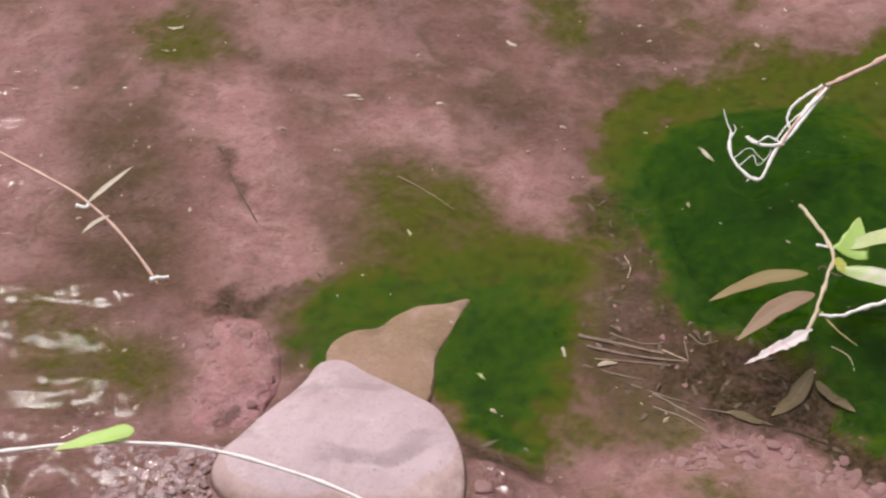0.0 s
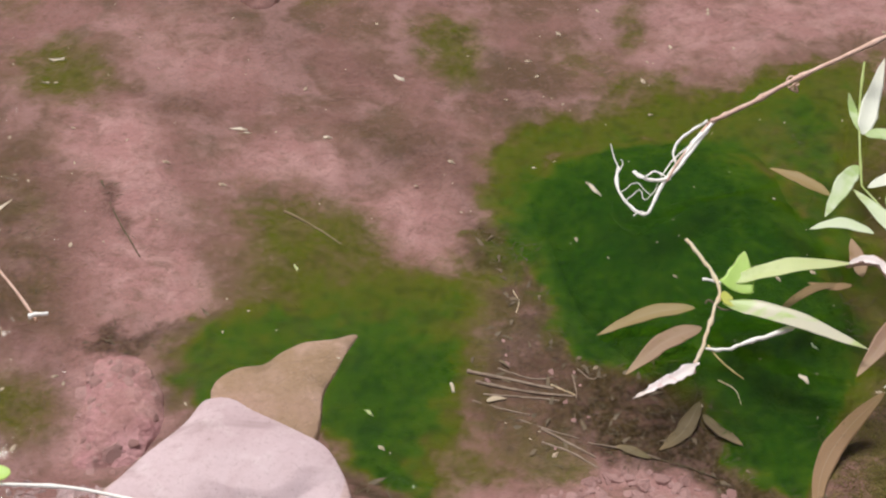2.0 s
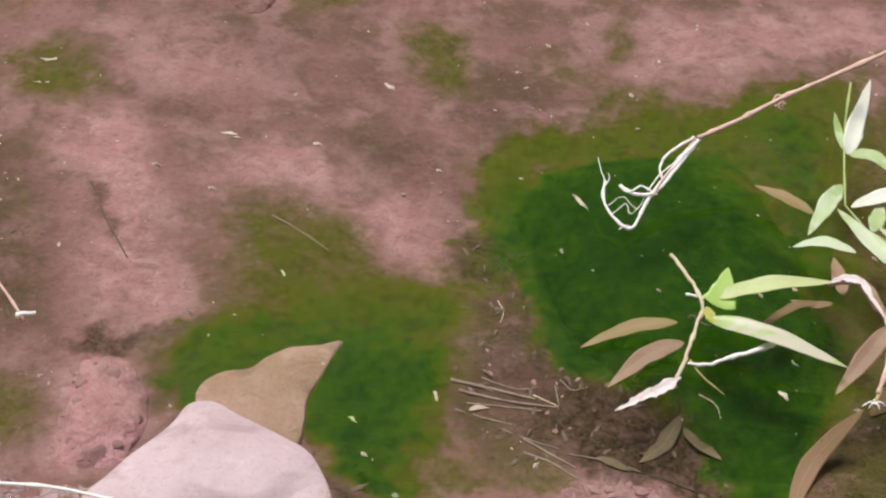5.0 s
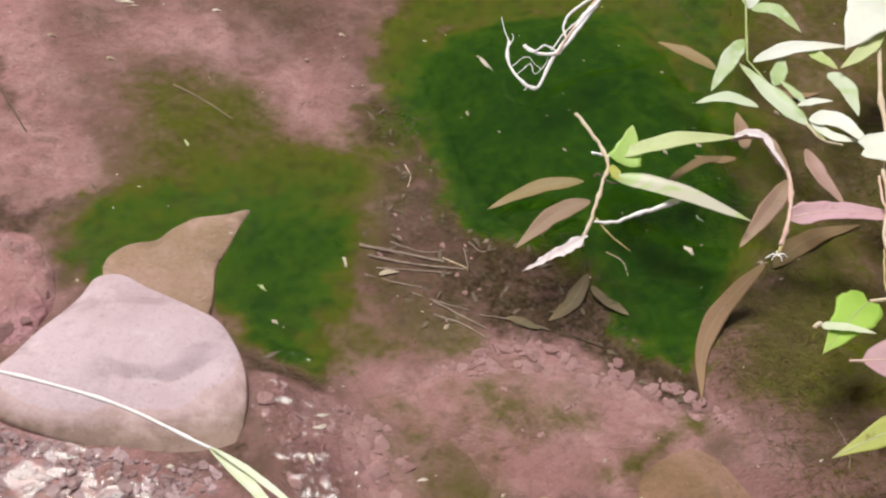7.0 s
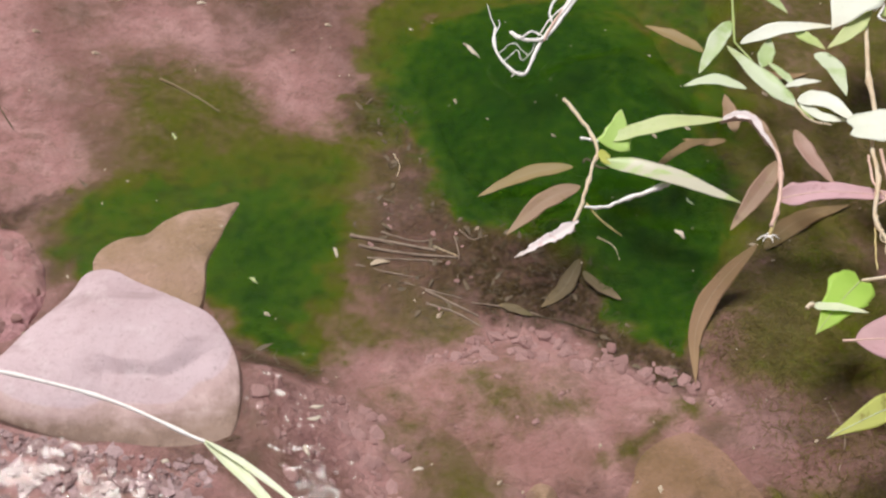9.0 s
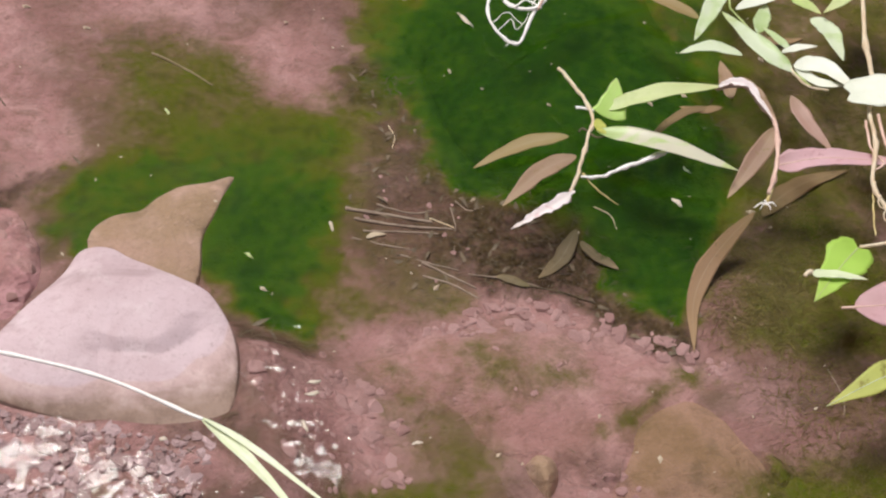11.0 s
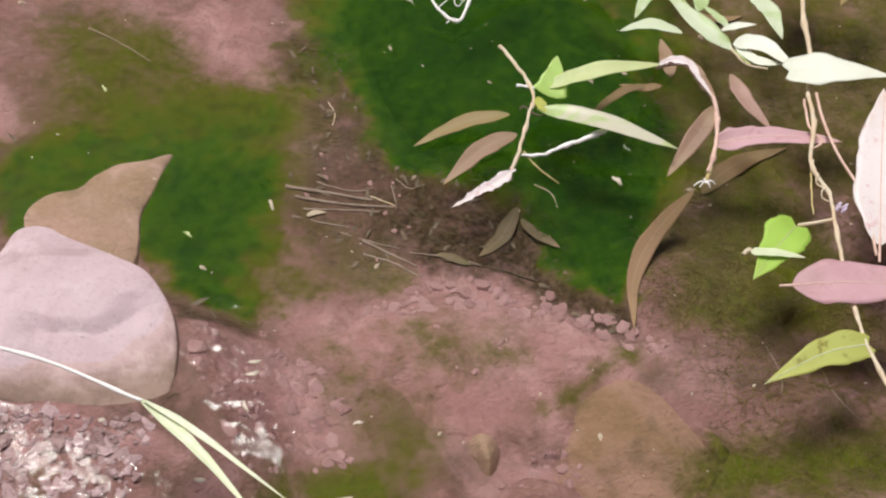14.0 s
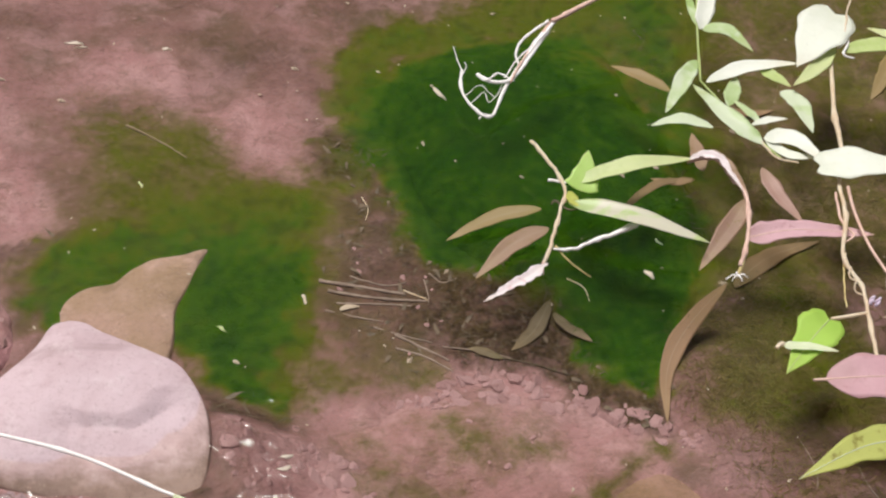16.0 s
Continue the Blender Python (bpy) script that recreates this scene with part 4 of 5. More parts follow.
leaf("leaf", [(0.290, -0.010, 0.023), (0.296, 0.006, 0.029), (0.301, 0.023, 0.036)], 0.033, fresh_blade, sprig, "bright green folded young leaf", form="wedge", fold=0.12, face=(0.2, -0.1, 1), ragged=0.0)
leaf("leaf", [(0.286, -0.002, 0.025), (0.334, 0.008, 0.033), (0.391, 0.015, 0.030)], 0.0155, lime_leaf, sprig)
leaf("leaf", [(0.278, -0.022, 0.022), (0.325, -0.043, 0.027), (0.384, -0.072, 0.022)], 0.0175, patched_leaf, sprig, "pale green leaf with a whitened patch")
leaf("leaf", [(0.281, -0.009, 0.022), (0.282, -0.021, 0.023), (0.287, -0.028, 0.023)], 0.009, yellow_leaf, sprig)
leaf("leaf", [(0.257, -0.020, 0.014), (0.220, -0.022, 0.009), (0.177, -0.040, 0.003)], 0.0135, olive_leaf, sprig, "olive brown wilting leaf")
leaf("leaf", [(0.260, -0.039, 0.011), (0.229, -0.052, 0.008), (0.195, -0.082, 0.003)], 0.0165, brown_leaf, sprig, "brown wilting leaf")
leaf("leaf", [(0.254, -0.073, 0.007), (0.229, -0.089, 0.005), (0.198, -0.105, 0.002)], 0.0088, blush_leaf, sprig, "whitish withered leaf", fold=0.5, ragged=0.9)

# creeping runner
runner = empty_at("knotweed_runner", (0.406, -0.092, 0.000))
tagged(runner, "reddish creeping knotweed stem with brown and pink leaves", "plant")
tube("stem", [(0.385, 0.015, 0.027), (0.407, 0.016, 0.030), (0.418, -0.004, 0.027), (0.427, -0.020, 0.022), (0.425, -0.044, 0.016), (0.418, -0.067, 0.011), (0.411, -0.081, 0.003)], 0.0019, 0.0018, pink_stem, runner, "pinkish jointed stem", knots=4, wobble=0.0006)
tube("stem_foot", [(0.419, -0.064, 0.011), (0.413, -0.079, 0.004), (0.408, -0.088, -0.004)], 0.0020, 0.0016, olive_stem, runner, "olive brown stem foot")
for dx, dy in ((-14, 6), (-8, 10), (4, 12), (12, 4), (0, -4)):
    base = Vector((0.406, -0.090, 0.001))
    tube("root", [base, base + Vector((dx * 0.00035, -dy * 0.0003, 0.003)), base + Vector((dx * 0.0007, -dy * 0.0006, 0.0005))], 0.0009, 0.0005, white_stem, runner, wobble=0.0008)
leaf("leaf", [(0.386, 0.014, 0.031), (0.407, 0.011, 0.034), (0.425, -0.020, 0.025)], 0.0082, blush_leaf, runner, "bright pink curled leaf", fold=0.7, ragged=1.0)
leaf("leaf", [(0.410, 0.027, 0.028), (0.419, 0.004, 0.027), (0.430, -0.020, 0.020)], 0.011, brown_leaf, runner)
leaf("leaf", [(0.400, 0.014, 0.016), (0.401, 0.036, 0.016), (0.402, 0.061, 0.015)], 0.014, brown_leaf, runner)
leaf("leaf", [(0.429, -0.023, 0.019), (0.405, -0.052, 0.012), (0.376, -0.084, 0.003)], 0.0165, brown_leaf, runner, "brown drooping leaf")
leaf("leaf", [(0.420, -0.059, 0.011), (0.463, -0.056, 0.015), (0.524, -0.068, 0.018)], 0.0200, pink_leaf, runner, "long dusty pink leaf", form="blade", fold=0.3, ragged=0.2, midrib=pink_stem)
leaf("leaf", [(0.452, 0.015, 0.016), (0.458, -0.014, 0.014), (0.474, -0.043, 0.008)], 0.0145, blush_brown, runner)
leaf("leaf", [(0.400, -0.089, -0.010), (0.370, -0.106, -0.041), (0.348, -0.138, -0.055), (0.337, -0.189, -0.057)], 0.0165, sunken_leaf, runner, "long brown leaf trailing under water", fold=0.12)
leaf("leaf", [(0.399, 0.024, -0.004), (0.383, 0.026, -0.008), (0.365, 0.035, -0.012)], 0.008, sunken_leaf, runner, fold=0.12)
leaf("leaf", [(0.331, -0.005, -0.006), (0.367, 0.024, -0.008), (0.401, 0.026, -0.006)], 0.008, mud_leaf, runner, fold=0.12)

# leafy herb
herb = empty_at("leafy_herb", (0.427, 0.130, 0.012))
tagged(herb, "leafy waterside herb with narrow pale green leaves", "plant")
tube("stem", [(0.459, 0.279, 0.036), (0.443, 0.224, 0.032), (0.432, 0.173, 0.028), (0.423, 0.120, 0.022)], 0.0012, 0.0010, lime_leaf, herb, knots=3)
tube("stem", [(0.423, 0.120, 0.022), (0.440, 0.082, 0.020), (0.459, 0.044, 0.019), (0.471, 0.024, 0.018)], 0.0008, 0.0008, lime_leaf, herb, knots=3)
tube("stem", [(0.459, 0.044, 0.019), (0.467, 0.025, 0.018), (0.486, 0.020, 0.016)], 0.0013, 0.0009, cream_stem, herb, wobble=0.0008)
leaf("leaf", [(0.436, 0.182, 0.029), (0.450, 0.216, 0.032), (0.480, 0.286, 0.036)], 0.018, shine_white_leaf, herb, "pale upright leaf", face=(0.1, -0.6, 0.8))
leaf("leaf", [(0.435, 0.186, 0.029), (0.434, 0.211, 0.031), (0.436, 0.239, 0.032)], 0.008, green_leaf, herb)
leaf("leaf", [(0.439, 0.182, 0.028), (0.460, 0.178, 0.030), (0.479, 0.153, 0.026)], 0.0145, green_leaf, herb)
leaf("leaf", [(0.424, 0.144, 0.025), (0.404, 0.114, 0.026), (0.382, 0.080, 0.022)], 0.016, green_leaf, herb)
leaf("leaf", [(0.428, 0.118, 0.022), (0.468, 0.133, 0.025), (0.519, 0.137, 0.024)], 0.0145, shine_white_leaf, herb)
leaf("leaf", [(0.481, 0.132, 0.022), (0.492, 0.122, 0.022), (0.504, 0.111, 0.020)], 0.012, lime_leaf, herb)
leaf("leaf", [(0.394, 0.112, 0.018), (0.373, 0.132, 0.018), (0.349, 0.150, 0.016)], 0.0135, olive_leaf, herb, "olive brown leaf")
leaf("leaf", [(0.421, 0.063, 0.019), (0.395, 0.074, 0.020), (0.367, 0.069, 0.018)], 0.0115, green_leaf, herb)
leaf("leaf", [(0.459, 0.041, 0.019), (0.438, 0.071, 0.021), (0.415, 0.117, 0.021)], 0.019, green_leaf, herb)
leaf("leaf", [(0.442, 0.091, 0.018), (0.450, 0.108, 0.019), (0.458, 0.126, 0.020)], 0.0145, green_leaf, herb)
leaf("leaf", [(0.465, 0.068, 0.018), (0.457, 0.082, 0.019), (0.447, 0.096, 0.020)], 0.008, green_leaf, herb)
leaf("leaf", [(0.456, 0.065, 0.019), (0.473, 0.070, 0.019), (0.490, 0.071, 0.019)], 0.007, shine_white_leaf, herb)
leaf("leaf", [(0.493, 0.105, 0.020), (0.505, 0.087, 0.020), (0.508, 0.053, 0.018)], 0.018, green_leaf, herb)
leaf("leaf", [(0.462, 0.047, 0.019), (0.486, 0.044, 0.021), (0.508, 0.015, 0.020)], 0.018, shine_white_leaf, herb, "pale leaf, its sheen painted in near white")
leaf("leaf", [(0.463, 0.046, 0.018), (0.480, 0.030, 0.016), (0.502, 0.025, 0.016)], 0.010, shine_white_leaf, herb)

# vine
vine = empty_at("vine", (0.490, -0.339, 0.018))
tagged(vine, "thin twining vine with heart-shaped leaves", "plant")
tube("stem", [(0.563, 0.212, 0.026), (0.545, 0.130, 0.028), (0.528, 0.067, 0.030), (0.521, 0.021, 0.028), (0.508, -0.016, 0.026), (0.501, -0.055, 0.028), (0.488, -0.092, 0.025), (0.489, -0.109, 0.024), (0.494, -0.125, 0.022), (0.492, -0.148, 0.020), (0.485, -0.193, 0.020), (0.480, -0.246, 0.020), (0.481, -0.278, 0.019), (0.490, -0.339, 0.018)], 0.0021, 0.0013, cream_stem, vine, "cream coloured winding stem", knots=9, wobble=0.0008)
tube("stem", [(0.512, -0.024, 0.030), (0.511, -0.050, 0.026), (0.513, -0.086, 0.024), (0.522, -0.129, 0.020), (0.515, -0.186, 0.018)], 0.0014, 0.0012, pink_stem, vine, "thin pinkish stem")
tube("stem", [(0.490, -0.090, 0.024), (0.484, -0.112, 0.020), (0.477, -0.142, 0.018)], 0.0009, 0.0006, olive_stem, vine, wobble=0.0008)
tube("petiole", [(0.492, -0.150, 0.020), (0.477, -0.153, 0.021), (0.460, -0.155, 0.021)], 0.0015, 0.0013, cream_stem, vine)
leaf("leaf", [(0.458, -0.156, 0.021), (0.439, -0.174, 0.022), (0.411, -0.203, 0.018)], 0.035, bright_leaf, vine, "bright green heart-shaped leaf", form="heart", fold=0.12, midrib=lime_leaf)
leaf("pale_strip", [(0.414, -0.181, 0.0245), (0.434, -0.184, 0.0255), (0.455, -0.189, 0.0240)], 0.0075, pale_blade, vine, "pale strip of grass stuck across the leaf", form="blade", fold=0.05)
tube("strip_end", [(0.414, -0.180, 0.0235), (0.411, -0.180, 0.0245), (0.409, -0.182, 0.0235)], 0.0022, 0.0016, cream_stem, vine, wobble=0.0012)
leaf("leaf", [(0.481, -0.268, 0.019), (0.445, -0.274, 0.020), (0.395, -0.294, 0.016)], 0.027, yellow_leaf, vine, "yellow spotted heart-shaped leaf", form="heart", fold=0.12, midrib=pale_blade)
leaf("leaf", [(0.495, -0.000, 0.032), (0.532, -0.003, 0.036), (0.585, -0.009, 0.031)], 0.036, shine_white_leaf, vine, "pale heart-shaped leaf, its shine painted in near white", form="heart", fold=0.06, ragged=0.03, face=(0, 0, 1))
leaf("leaf", [(0.564, 0.187, 0.038), (0.537, 0.155, 0.040), (0.508, 0.119, 0.036)], 0.050, shine_white_leaf, vine, "pale heart-shaped leaf, its shine painted in near white", form="heart", fold=0.06, ragged=0.03)
leaf("leaf", [(0.554, 0.150, 0.032), (0.529, 0.122, 0.032), (0.501, 0.101, 0.030)], 0.0145, lime_leaf, vine)
leaf("leaf", [(0.559, 0.143, 0.032), (0.592, 0.147, 0.034), (0.631, 0.141, 0.032)], 0.017, lime_leaf, vine)
leaf("leaf", [(0.632, 0.151, 0.032), (0.612, 0.159, 0.034), (0.592, 0.174, 0.032)], 0.012, lime_leaf, vine)
leaf("leaf", [(0.613, 0.142, 0.030), (0.592, 0.113, 0.028), (0.570, 0.085, 0.025)], 0.017, olive_leaf, vine)
leaf("leaf", [(0.610, 0.146, 0.032), (0.588, 0.110, 0.031), (0.567, 0.082, 0.028)], 0.015, olive_leaf, vine)
tube("tendril", [(0.560, 0.155, 0.037), (0.568, 0.168, 0.038), (0.578, 0.195, 0.040), (0.596, 0.226, 0.042)], 0.0010, 0.0007, cream_stem, vine, wobble=0.0008)
tube("tendril", [(0.554, 0.144, 0.036), (0.566, 0.153, 0.036), (0.556, 0.133, 0.036), (0.565, 0.130, 0.035)], 0.0016, 0.0010, white_stem, vine, wobble=0.0012)

for dx, dy in ((0, 0), (9, 5), (4, -8), (13, -3)):
    b = Vector((0.495, -0.143, 0.021)) + Vector((dx * 0.00045, -dy * 0.0004, 0.001))
    tube("bud", [b, b + Vector((0.001, 0, 0.003)), b + Vector((0.003, 0.001, 0.004))], 0.0016, 0.0008, lilac_bud, vine, "small lilac bud", wobble=0.001)

coil = [(0.4885 + 0.0021 * math.cos(k * 1.5), -0.092 - 0.0034 * k, 0.024 + 0.0021 * math.sin(k * 1.5)) for k in range(14)]
tube("tendril", coil, 0.0009, 0.0006, cream_stem, vine, "twisted tendril round the stem")
tube("tendril", [(0.500, -0.030, 0.029), (0.497, -0.058, 0.026), (0.503, -0.074, 0.026), (0.492, -0.080, 0.025), (0.497, -0.066, 0.024)], 0.0012, 0.0007, pink_stem, vine, wobble=0.0008)

# withered leaves hung in the vine
for pts, w, m, lab in (
        ([(0.521, -0.176, 0.018), (0.543, -0.106, 0.025), (0.572, -0.022, 0.030)], 0.044, blush_leaf, "large pale pinkish leaf hanging in the vine"),
        ([(0.439, -0.212, 0.021), (0.484, -0.215, 0.024), (0.555, -0.222, 0.022)], 0.038, pink_leaf, "dusty pink leaf caught on the vine")):
    dead = empty_at("withered_leaf", pts[0])
    tagged(dead, lab, "leaf")
    leaf("blade", pts, w, m, dead, fold=0.10, midrib=pink_stem)
    a, b = Vector(pts[0]), Vector(pts[1])
    tube("petiole", [a + (b - a) * 0.1, a - (b - a) * 0.12, a - (b - a) * 0.22], 0.0012, 0.0009, pink_stem, dead)

# dry runner with hooked roots, reaching out over the water
dry = empty_at("dry_runner", (0.531, 0.299, 0.090))
tagged(dry, "dry pinkish runner ending in hooked whitish roots", "dry stem")
tube("stem", [(0.557, 0.318, 0.090), (0.470, 0.258, 0.085), (0.381, 0.219, 0.065), (0.335, 0.194, 0.055), (0.296, 0.176, 0.047)], 0.0019, 0.0021, pink_stem, dry, knots=5, wobble=0.0004)
tube("root", [(0.302, 0.180, 0.047), (0.277, 0.154, 0.038), (0.250, 0.123, 0.022), (0.233, 0.094, 0.012), (0.219, 0.102, 0.014), (0.210, 0.122, 0.018), (0.213, 0.143, 0.022)], 0.0015, 0.0013, white_stem, dry, "whitish hooked root", knots=4, wobble=0.0005)
tube("root", [(0.293, 0.177, 0.047), (0.270, 0.163, 0.040), (0.261, 0.151, 0.034), (0.262, 0.140, 0.030)], 0.0013, 0.0011, white_stem, dry, wobble=0.0006)
tube("root", [(0.299, 0.178, 0.046), (0.274, 0.147, 0.034), (0.255, 0.126, 0.026), (0.239, 0.126, 0.022), (0.226, 0.137, 0.022)], 0.0015, 0.0016, white_stem, dry, "whitish hooked root", wobble=0.0008)
tube("root", [(0.295, 0.178, 0.045), (0.263, 0.138, 0.032), (0.252, 0.120, 0.026)], 0.0012, 0.0008, pink_stem, dry, wobble=0.0006)
tube("root", [(0.255, 0.122, 0.026), (0.244, 0.133, 0.026), (0.231, 0.126, 0.024), (0.225, 0.137, 0.022)], 0.0010, 0.0008, white_stem, dry, wobble=0.0012)
tube("rootlet", [(0.213, 0.143, 0.022), (0.210, 0.157, 0.024), (0.209, 0.170, 0.026)], 0.0006, 0.0003, white_stem, dry, wobble=0.0008)
tube("rootlet", [(0.233, 0.094, 0.012), (0.226, 0.095, 0.013), (0.221, 0.091, 0.012)], 0.0007, 0.0004, white_stem, dry, wobble=0.0008)
tube("rootlet", [(0.213, 0.138, 0.021), (0.217, 0.146, 0.022), (0.216, 0.152, 0.023)], 0.0006, 0.0003, white_stem, dry, wobble=0.0008)
tube("rootlet", [(0.216, 0.107, 0.014), (0.229, 0.119, 0.017), (0.233, 0.108, 0.015), (0.243, 0.118, 0.018)], 0.0005, 0.0003, white_stem, dry, wobble=0.0012)
tube("rootlet", [(0.286, 0.167, 0.042), (0.271, 0.151, 0.036), (0.259, 0.141, 0.031), (0.248, 0.127, 0.026)], 0.0009, 0.0006, white_stem, dry, wobble=0.0010)
tube("rootlet", [(0.214, 0.118, 0.016), (0.227, 0.127, 0.018), (0.238, 0.113, 0.016), (0.246, 0.125, 0.020)], 0.0004, 0.0003, white_stem, dry, wobble=0.0012)
tube("rootlet", [(0.388, 0.221, 0.064), (0.378, 0.224, 0.058), (0.379, 0.214, 0.052), (0.371, 0.222, 0.052), (0.374, 0.228, 0.058), (0.383, 0.223, 0.058)], 0.0012, 0.0008, pink_stem, dry, wobble=0.0016)
tube("rootlet", [(0.383, 0.221, 0.062), (0.373, 0.217, 0.052), (0.383, 0.226, 0.050)], 0.0010, 0.0007, pink_stem, dry, wobble=0.0016)

# grass in the foreground
grass = empty_at("grass_stalk", (0.037, -0.356, 0.030))
tagged(grass, "long pale grass stalk with yellow-green blades", "grass")
tube("stalk", [(-0.353, -0.2340, 0.050), (-0.337, -0.2310, 0.050), (-0.318, -0.2280, 0.050), (-0.299, -0.2250, 0.050), (-0.280, -0.2230, 0.050), (-0.260, -0.2220, 0.050), (-0.240, -0.2225, 0.050), (-0.220, -0.2235, 0.050), (-0.202, -0.2255, 0.050), (-0.182, -0.2300, 0.050), (-0.163, -0.2355, 0.050), (-0.143, -0.2425, 0.050), (-0.125, -0.2490, 0.050), (-0.107, -0.2565, 0.050), (-0.088, -0.2660, 0.050), (-0.068, -0.2780, 0.050), (-0.049, -0.2900, 0.050), (-0.038, -0.2960, 0.050)], 0.0013, 0.0012, white_stem, grass, "whitish thin stalk", knots=6)
leaf("blade", [(-0.246, -0.214, 0.054), (-0.271, -0.222, 0.054), (-0.299, -0.232, 0.054)], 0.0120, fresh_blade, grass, "bright green short blade", form="blade", fold=0.15, ragged=0.0)
leaf("blade", [(-0.039, -0.296, 0.050), (-0.019, -0.318, 0.050), (0.002, -0.345, 0.050), (0.034, -0.395, 0.050)], 0.0078, pale_blade, grass, "yellow-green long blade", fold=0.4)
leaf("blade", [(-0.038, -0.297, 0.053), (-0.014, -0.316, 0.053), (0.010, -0.339, 0.053), (0.052, -0.382, 0.053)], 0.0050, pale_blade, grass, fold=0.4)
stalk = empty_at("grass_stalk", (-0.267, -0.021, 0.000))
tagged(stalk, "thin pinkish grass stalk bent down to the water", "grass")
tube("stalk", [(-0.494, 0.153, 0.030), (-0.417, 0.112, 0.020), (-0.379, 0.090, 0.016), (-0.346, 0.068, 0.014), (-0.315, 0.040, 0.010), (-0.287, 0.007, 0.005), (-0.267, -0.019, -0.004)], 0.0013, 0.0011, pink_stem, stalk, knots=5)
leaf("blade", [(-0.336, 0.058, 0.014), (-0.320, 0.076, 0.018), (-0.303, 0.101, 0.018)], 0.0050, cream_leaf, stalk, fold=0.5)
leaf("blade", [(-0.316, 0.047, 0.010), (-0.326, 0.036, 0.012), (-0.336, 0.025, 0.010)], 0.0042, cream_leaf, stalk, fold=0.5)
tube("node", [(-0.272, -0.020, 0.003), (-0.266, -0.019, 0.004), (-0.258, -0.017, 0.003)], 0.0022, 0.0015, white_stem, stalk, "whitish swollen tip", wobble=0.002)
tube("node", [(-0.345, 0.057, 0.013), (-0.338, 0.054, 0.013), (-0.335, 0.060, 0.013)], 0.0017, 0.0015, white_stem, stalk, wobble=0.001)
leaf("blade", [(0.059, -0.397, 0.040), (0.075, -0.382, 0.040), (0.092, -0.373, 0.040)], 0.010, cream_leaf, grass, fold=0.3)


# ---------------- things on the bed ----------------
def surface_finder(obs):
    trees = []
    for ob in obs:
        me = ob.data
        me.calc_loop_triangles()
        vs = [v.co for v in me.vertices]
        keep = [tuple(t.vertices) for t in me.loop_triangles]
        if ob is ground:
            keep = [t for t in keep if abs(vs[t[0]].x) < 0.9 and abs(vs[t[0]].y) < 0.9]
        trees.append(mathutils.bvhtree.BVHTree.FromPolygons(vs, keep))

    def top(x, y):
        """The height of the bed or of the stone that lies at a place, and its slope."""
        best, up = -0.07, Vector((0, 0, 1))
        for tree in trees:
            hit = tree.ray_cast(Vector((x, y, 0.5)), Vector((0, 0, -1)))
            if hit[0] and hit[0].z > best:
                best, up = hit[0].z, hit[1] if hit[1].z > 0 else -hit[1]
        return best, up
    return top


top_of = surface_finder(BED)
clean_top = surface_finder([pale, pointed])


def sunk(points, lift):
    return [(p[0], p[1], top_of(p[0], p[1])[0] + lift) for p in points]


for pts, r, m, lab in (
        ([(0.077, -0.022), (0.112, -0.027), (0.149, -0.036)], 0.0030, twig_mat, "dead brown stem half sunk in silt"),
        ([(0.084, -0.033), (0.121, -0.040), (0.165, -0.047)], 0.0026, twig_mat, "dead brown stem half sunk in silt"),
        ([(0.090, -0.046), (0.125, -0.047), (0.152, -0.051)], 0.0018, twig_mat, "dead brown stem half sunk in silt"),
        ([(0.080, -0.054), (0.105, -0.060), (0.127, -0.066)], 0.0016, twig_mat, "dead brown stem half sunk in silt"),
        ([(0.104, -0.015), (0.131, -0.024), (0.151, -0.022)], 0.0016, twig_mat, "dead brown stem half sunk in silt"),
        ([(0.135, -0.081), (0.157, -0.097), (0.176, -0.110)], 0.0022, twig_mat, "dead brown stem half sunk in silt"),
        ([(0.118, -0.071), (0.144, -0.083), (0.164, -0.091)], 0.0016, twig_mat, "dead brown stem half sunk in silt"),
        ([(0.171, -0.012), (0.181, -0.025), (0.194, -0.022)], 0.0012, twig_mat, "dead brown stem half sunk in silt"),
        ([(-0.249, 0.200), (-0.231, 0.158), (-0.205, 0.109)], 0.0016, litter_mat, "dark thin twig half sunk in silt"),
        ([(-0.082, 0.179), (-0.054, 0.156), (-0.029, 0.132)], 0.0020, dusty_twig, "silt-covered thin stick among algae"),
        ([(0.147, -0.031), (0.157, -0.037), (0.166, -0.045)], 0.0014, cream_stem, "short pale dead stem on the bed"),
        ([(0.134, -0.095), (0.156, -0.105), (0.177, -0.120)], 0.0018, twig_mat, "thin dead twig beside the slab"),
        ([(0.171, -0.096), (0.215, -0.107), (0.257, -0.133)], 0.0012, twig_mat, "thin dead twig beside the slab"),
        ([(0.197, -0.106), (0.236, -0.117), (0.271, -0.132)], 0.0012, litter_mat, "thin dark dead twig"),
        ([(0.166, -0.019), (0.167, -0.044), (0.162, -0.074)], 0.0010, twig_mat, "thin dead twig beside the boulder"),
        ([(0.282, -0.044), (0.294, -0.054), (0.297, -0.067)], 0.0010, cream_stem, "thin dead twig over algae"),
        ([(0.438, -0.213), (0.442, -0.246), (0.429, -0.276)], 0.0010, twig_mat, "thin dead twig in the mud"),
        ([(0.476, -0.227), (0.480, -0.259), (0.494, -0.286)], 0.0010, twig_mat, "thin dead twig in the mud"),
        ([(0.122, 0.076), (0.126, 0.062), (0.123, 0.048)], 0.0010, cream_stem, "short pale dead stem in the gap")):
    tw = tube("twig", sunk(pts, r * 0.1), r * 0.62, r * 0.4, m, wobble=0.0005)
    tagged(tw, lab, "twig", "sunken twigs")

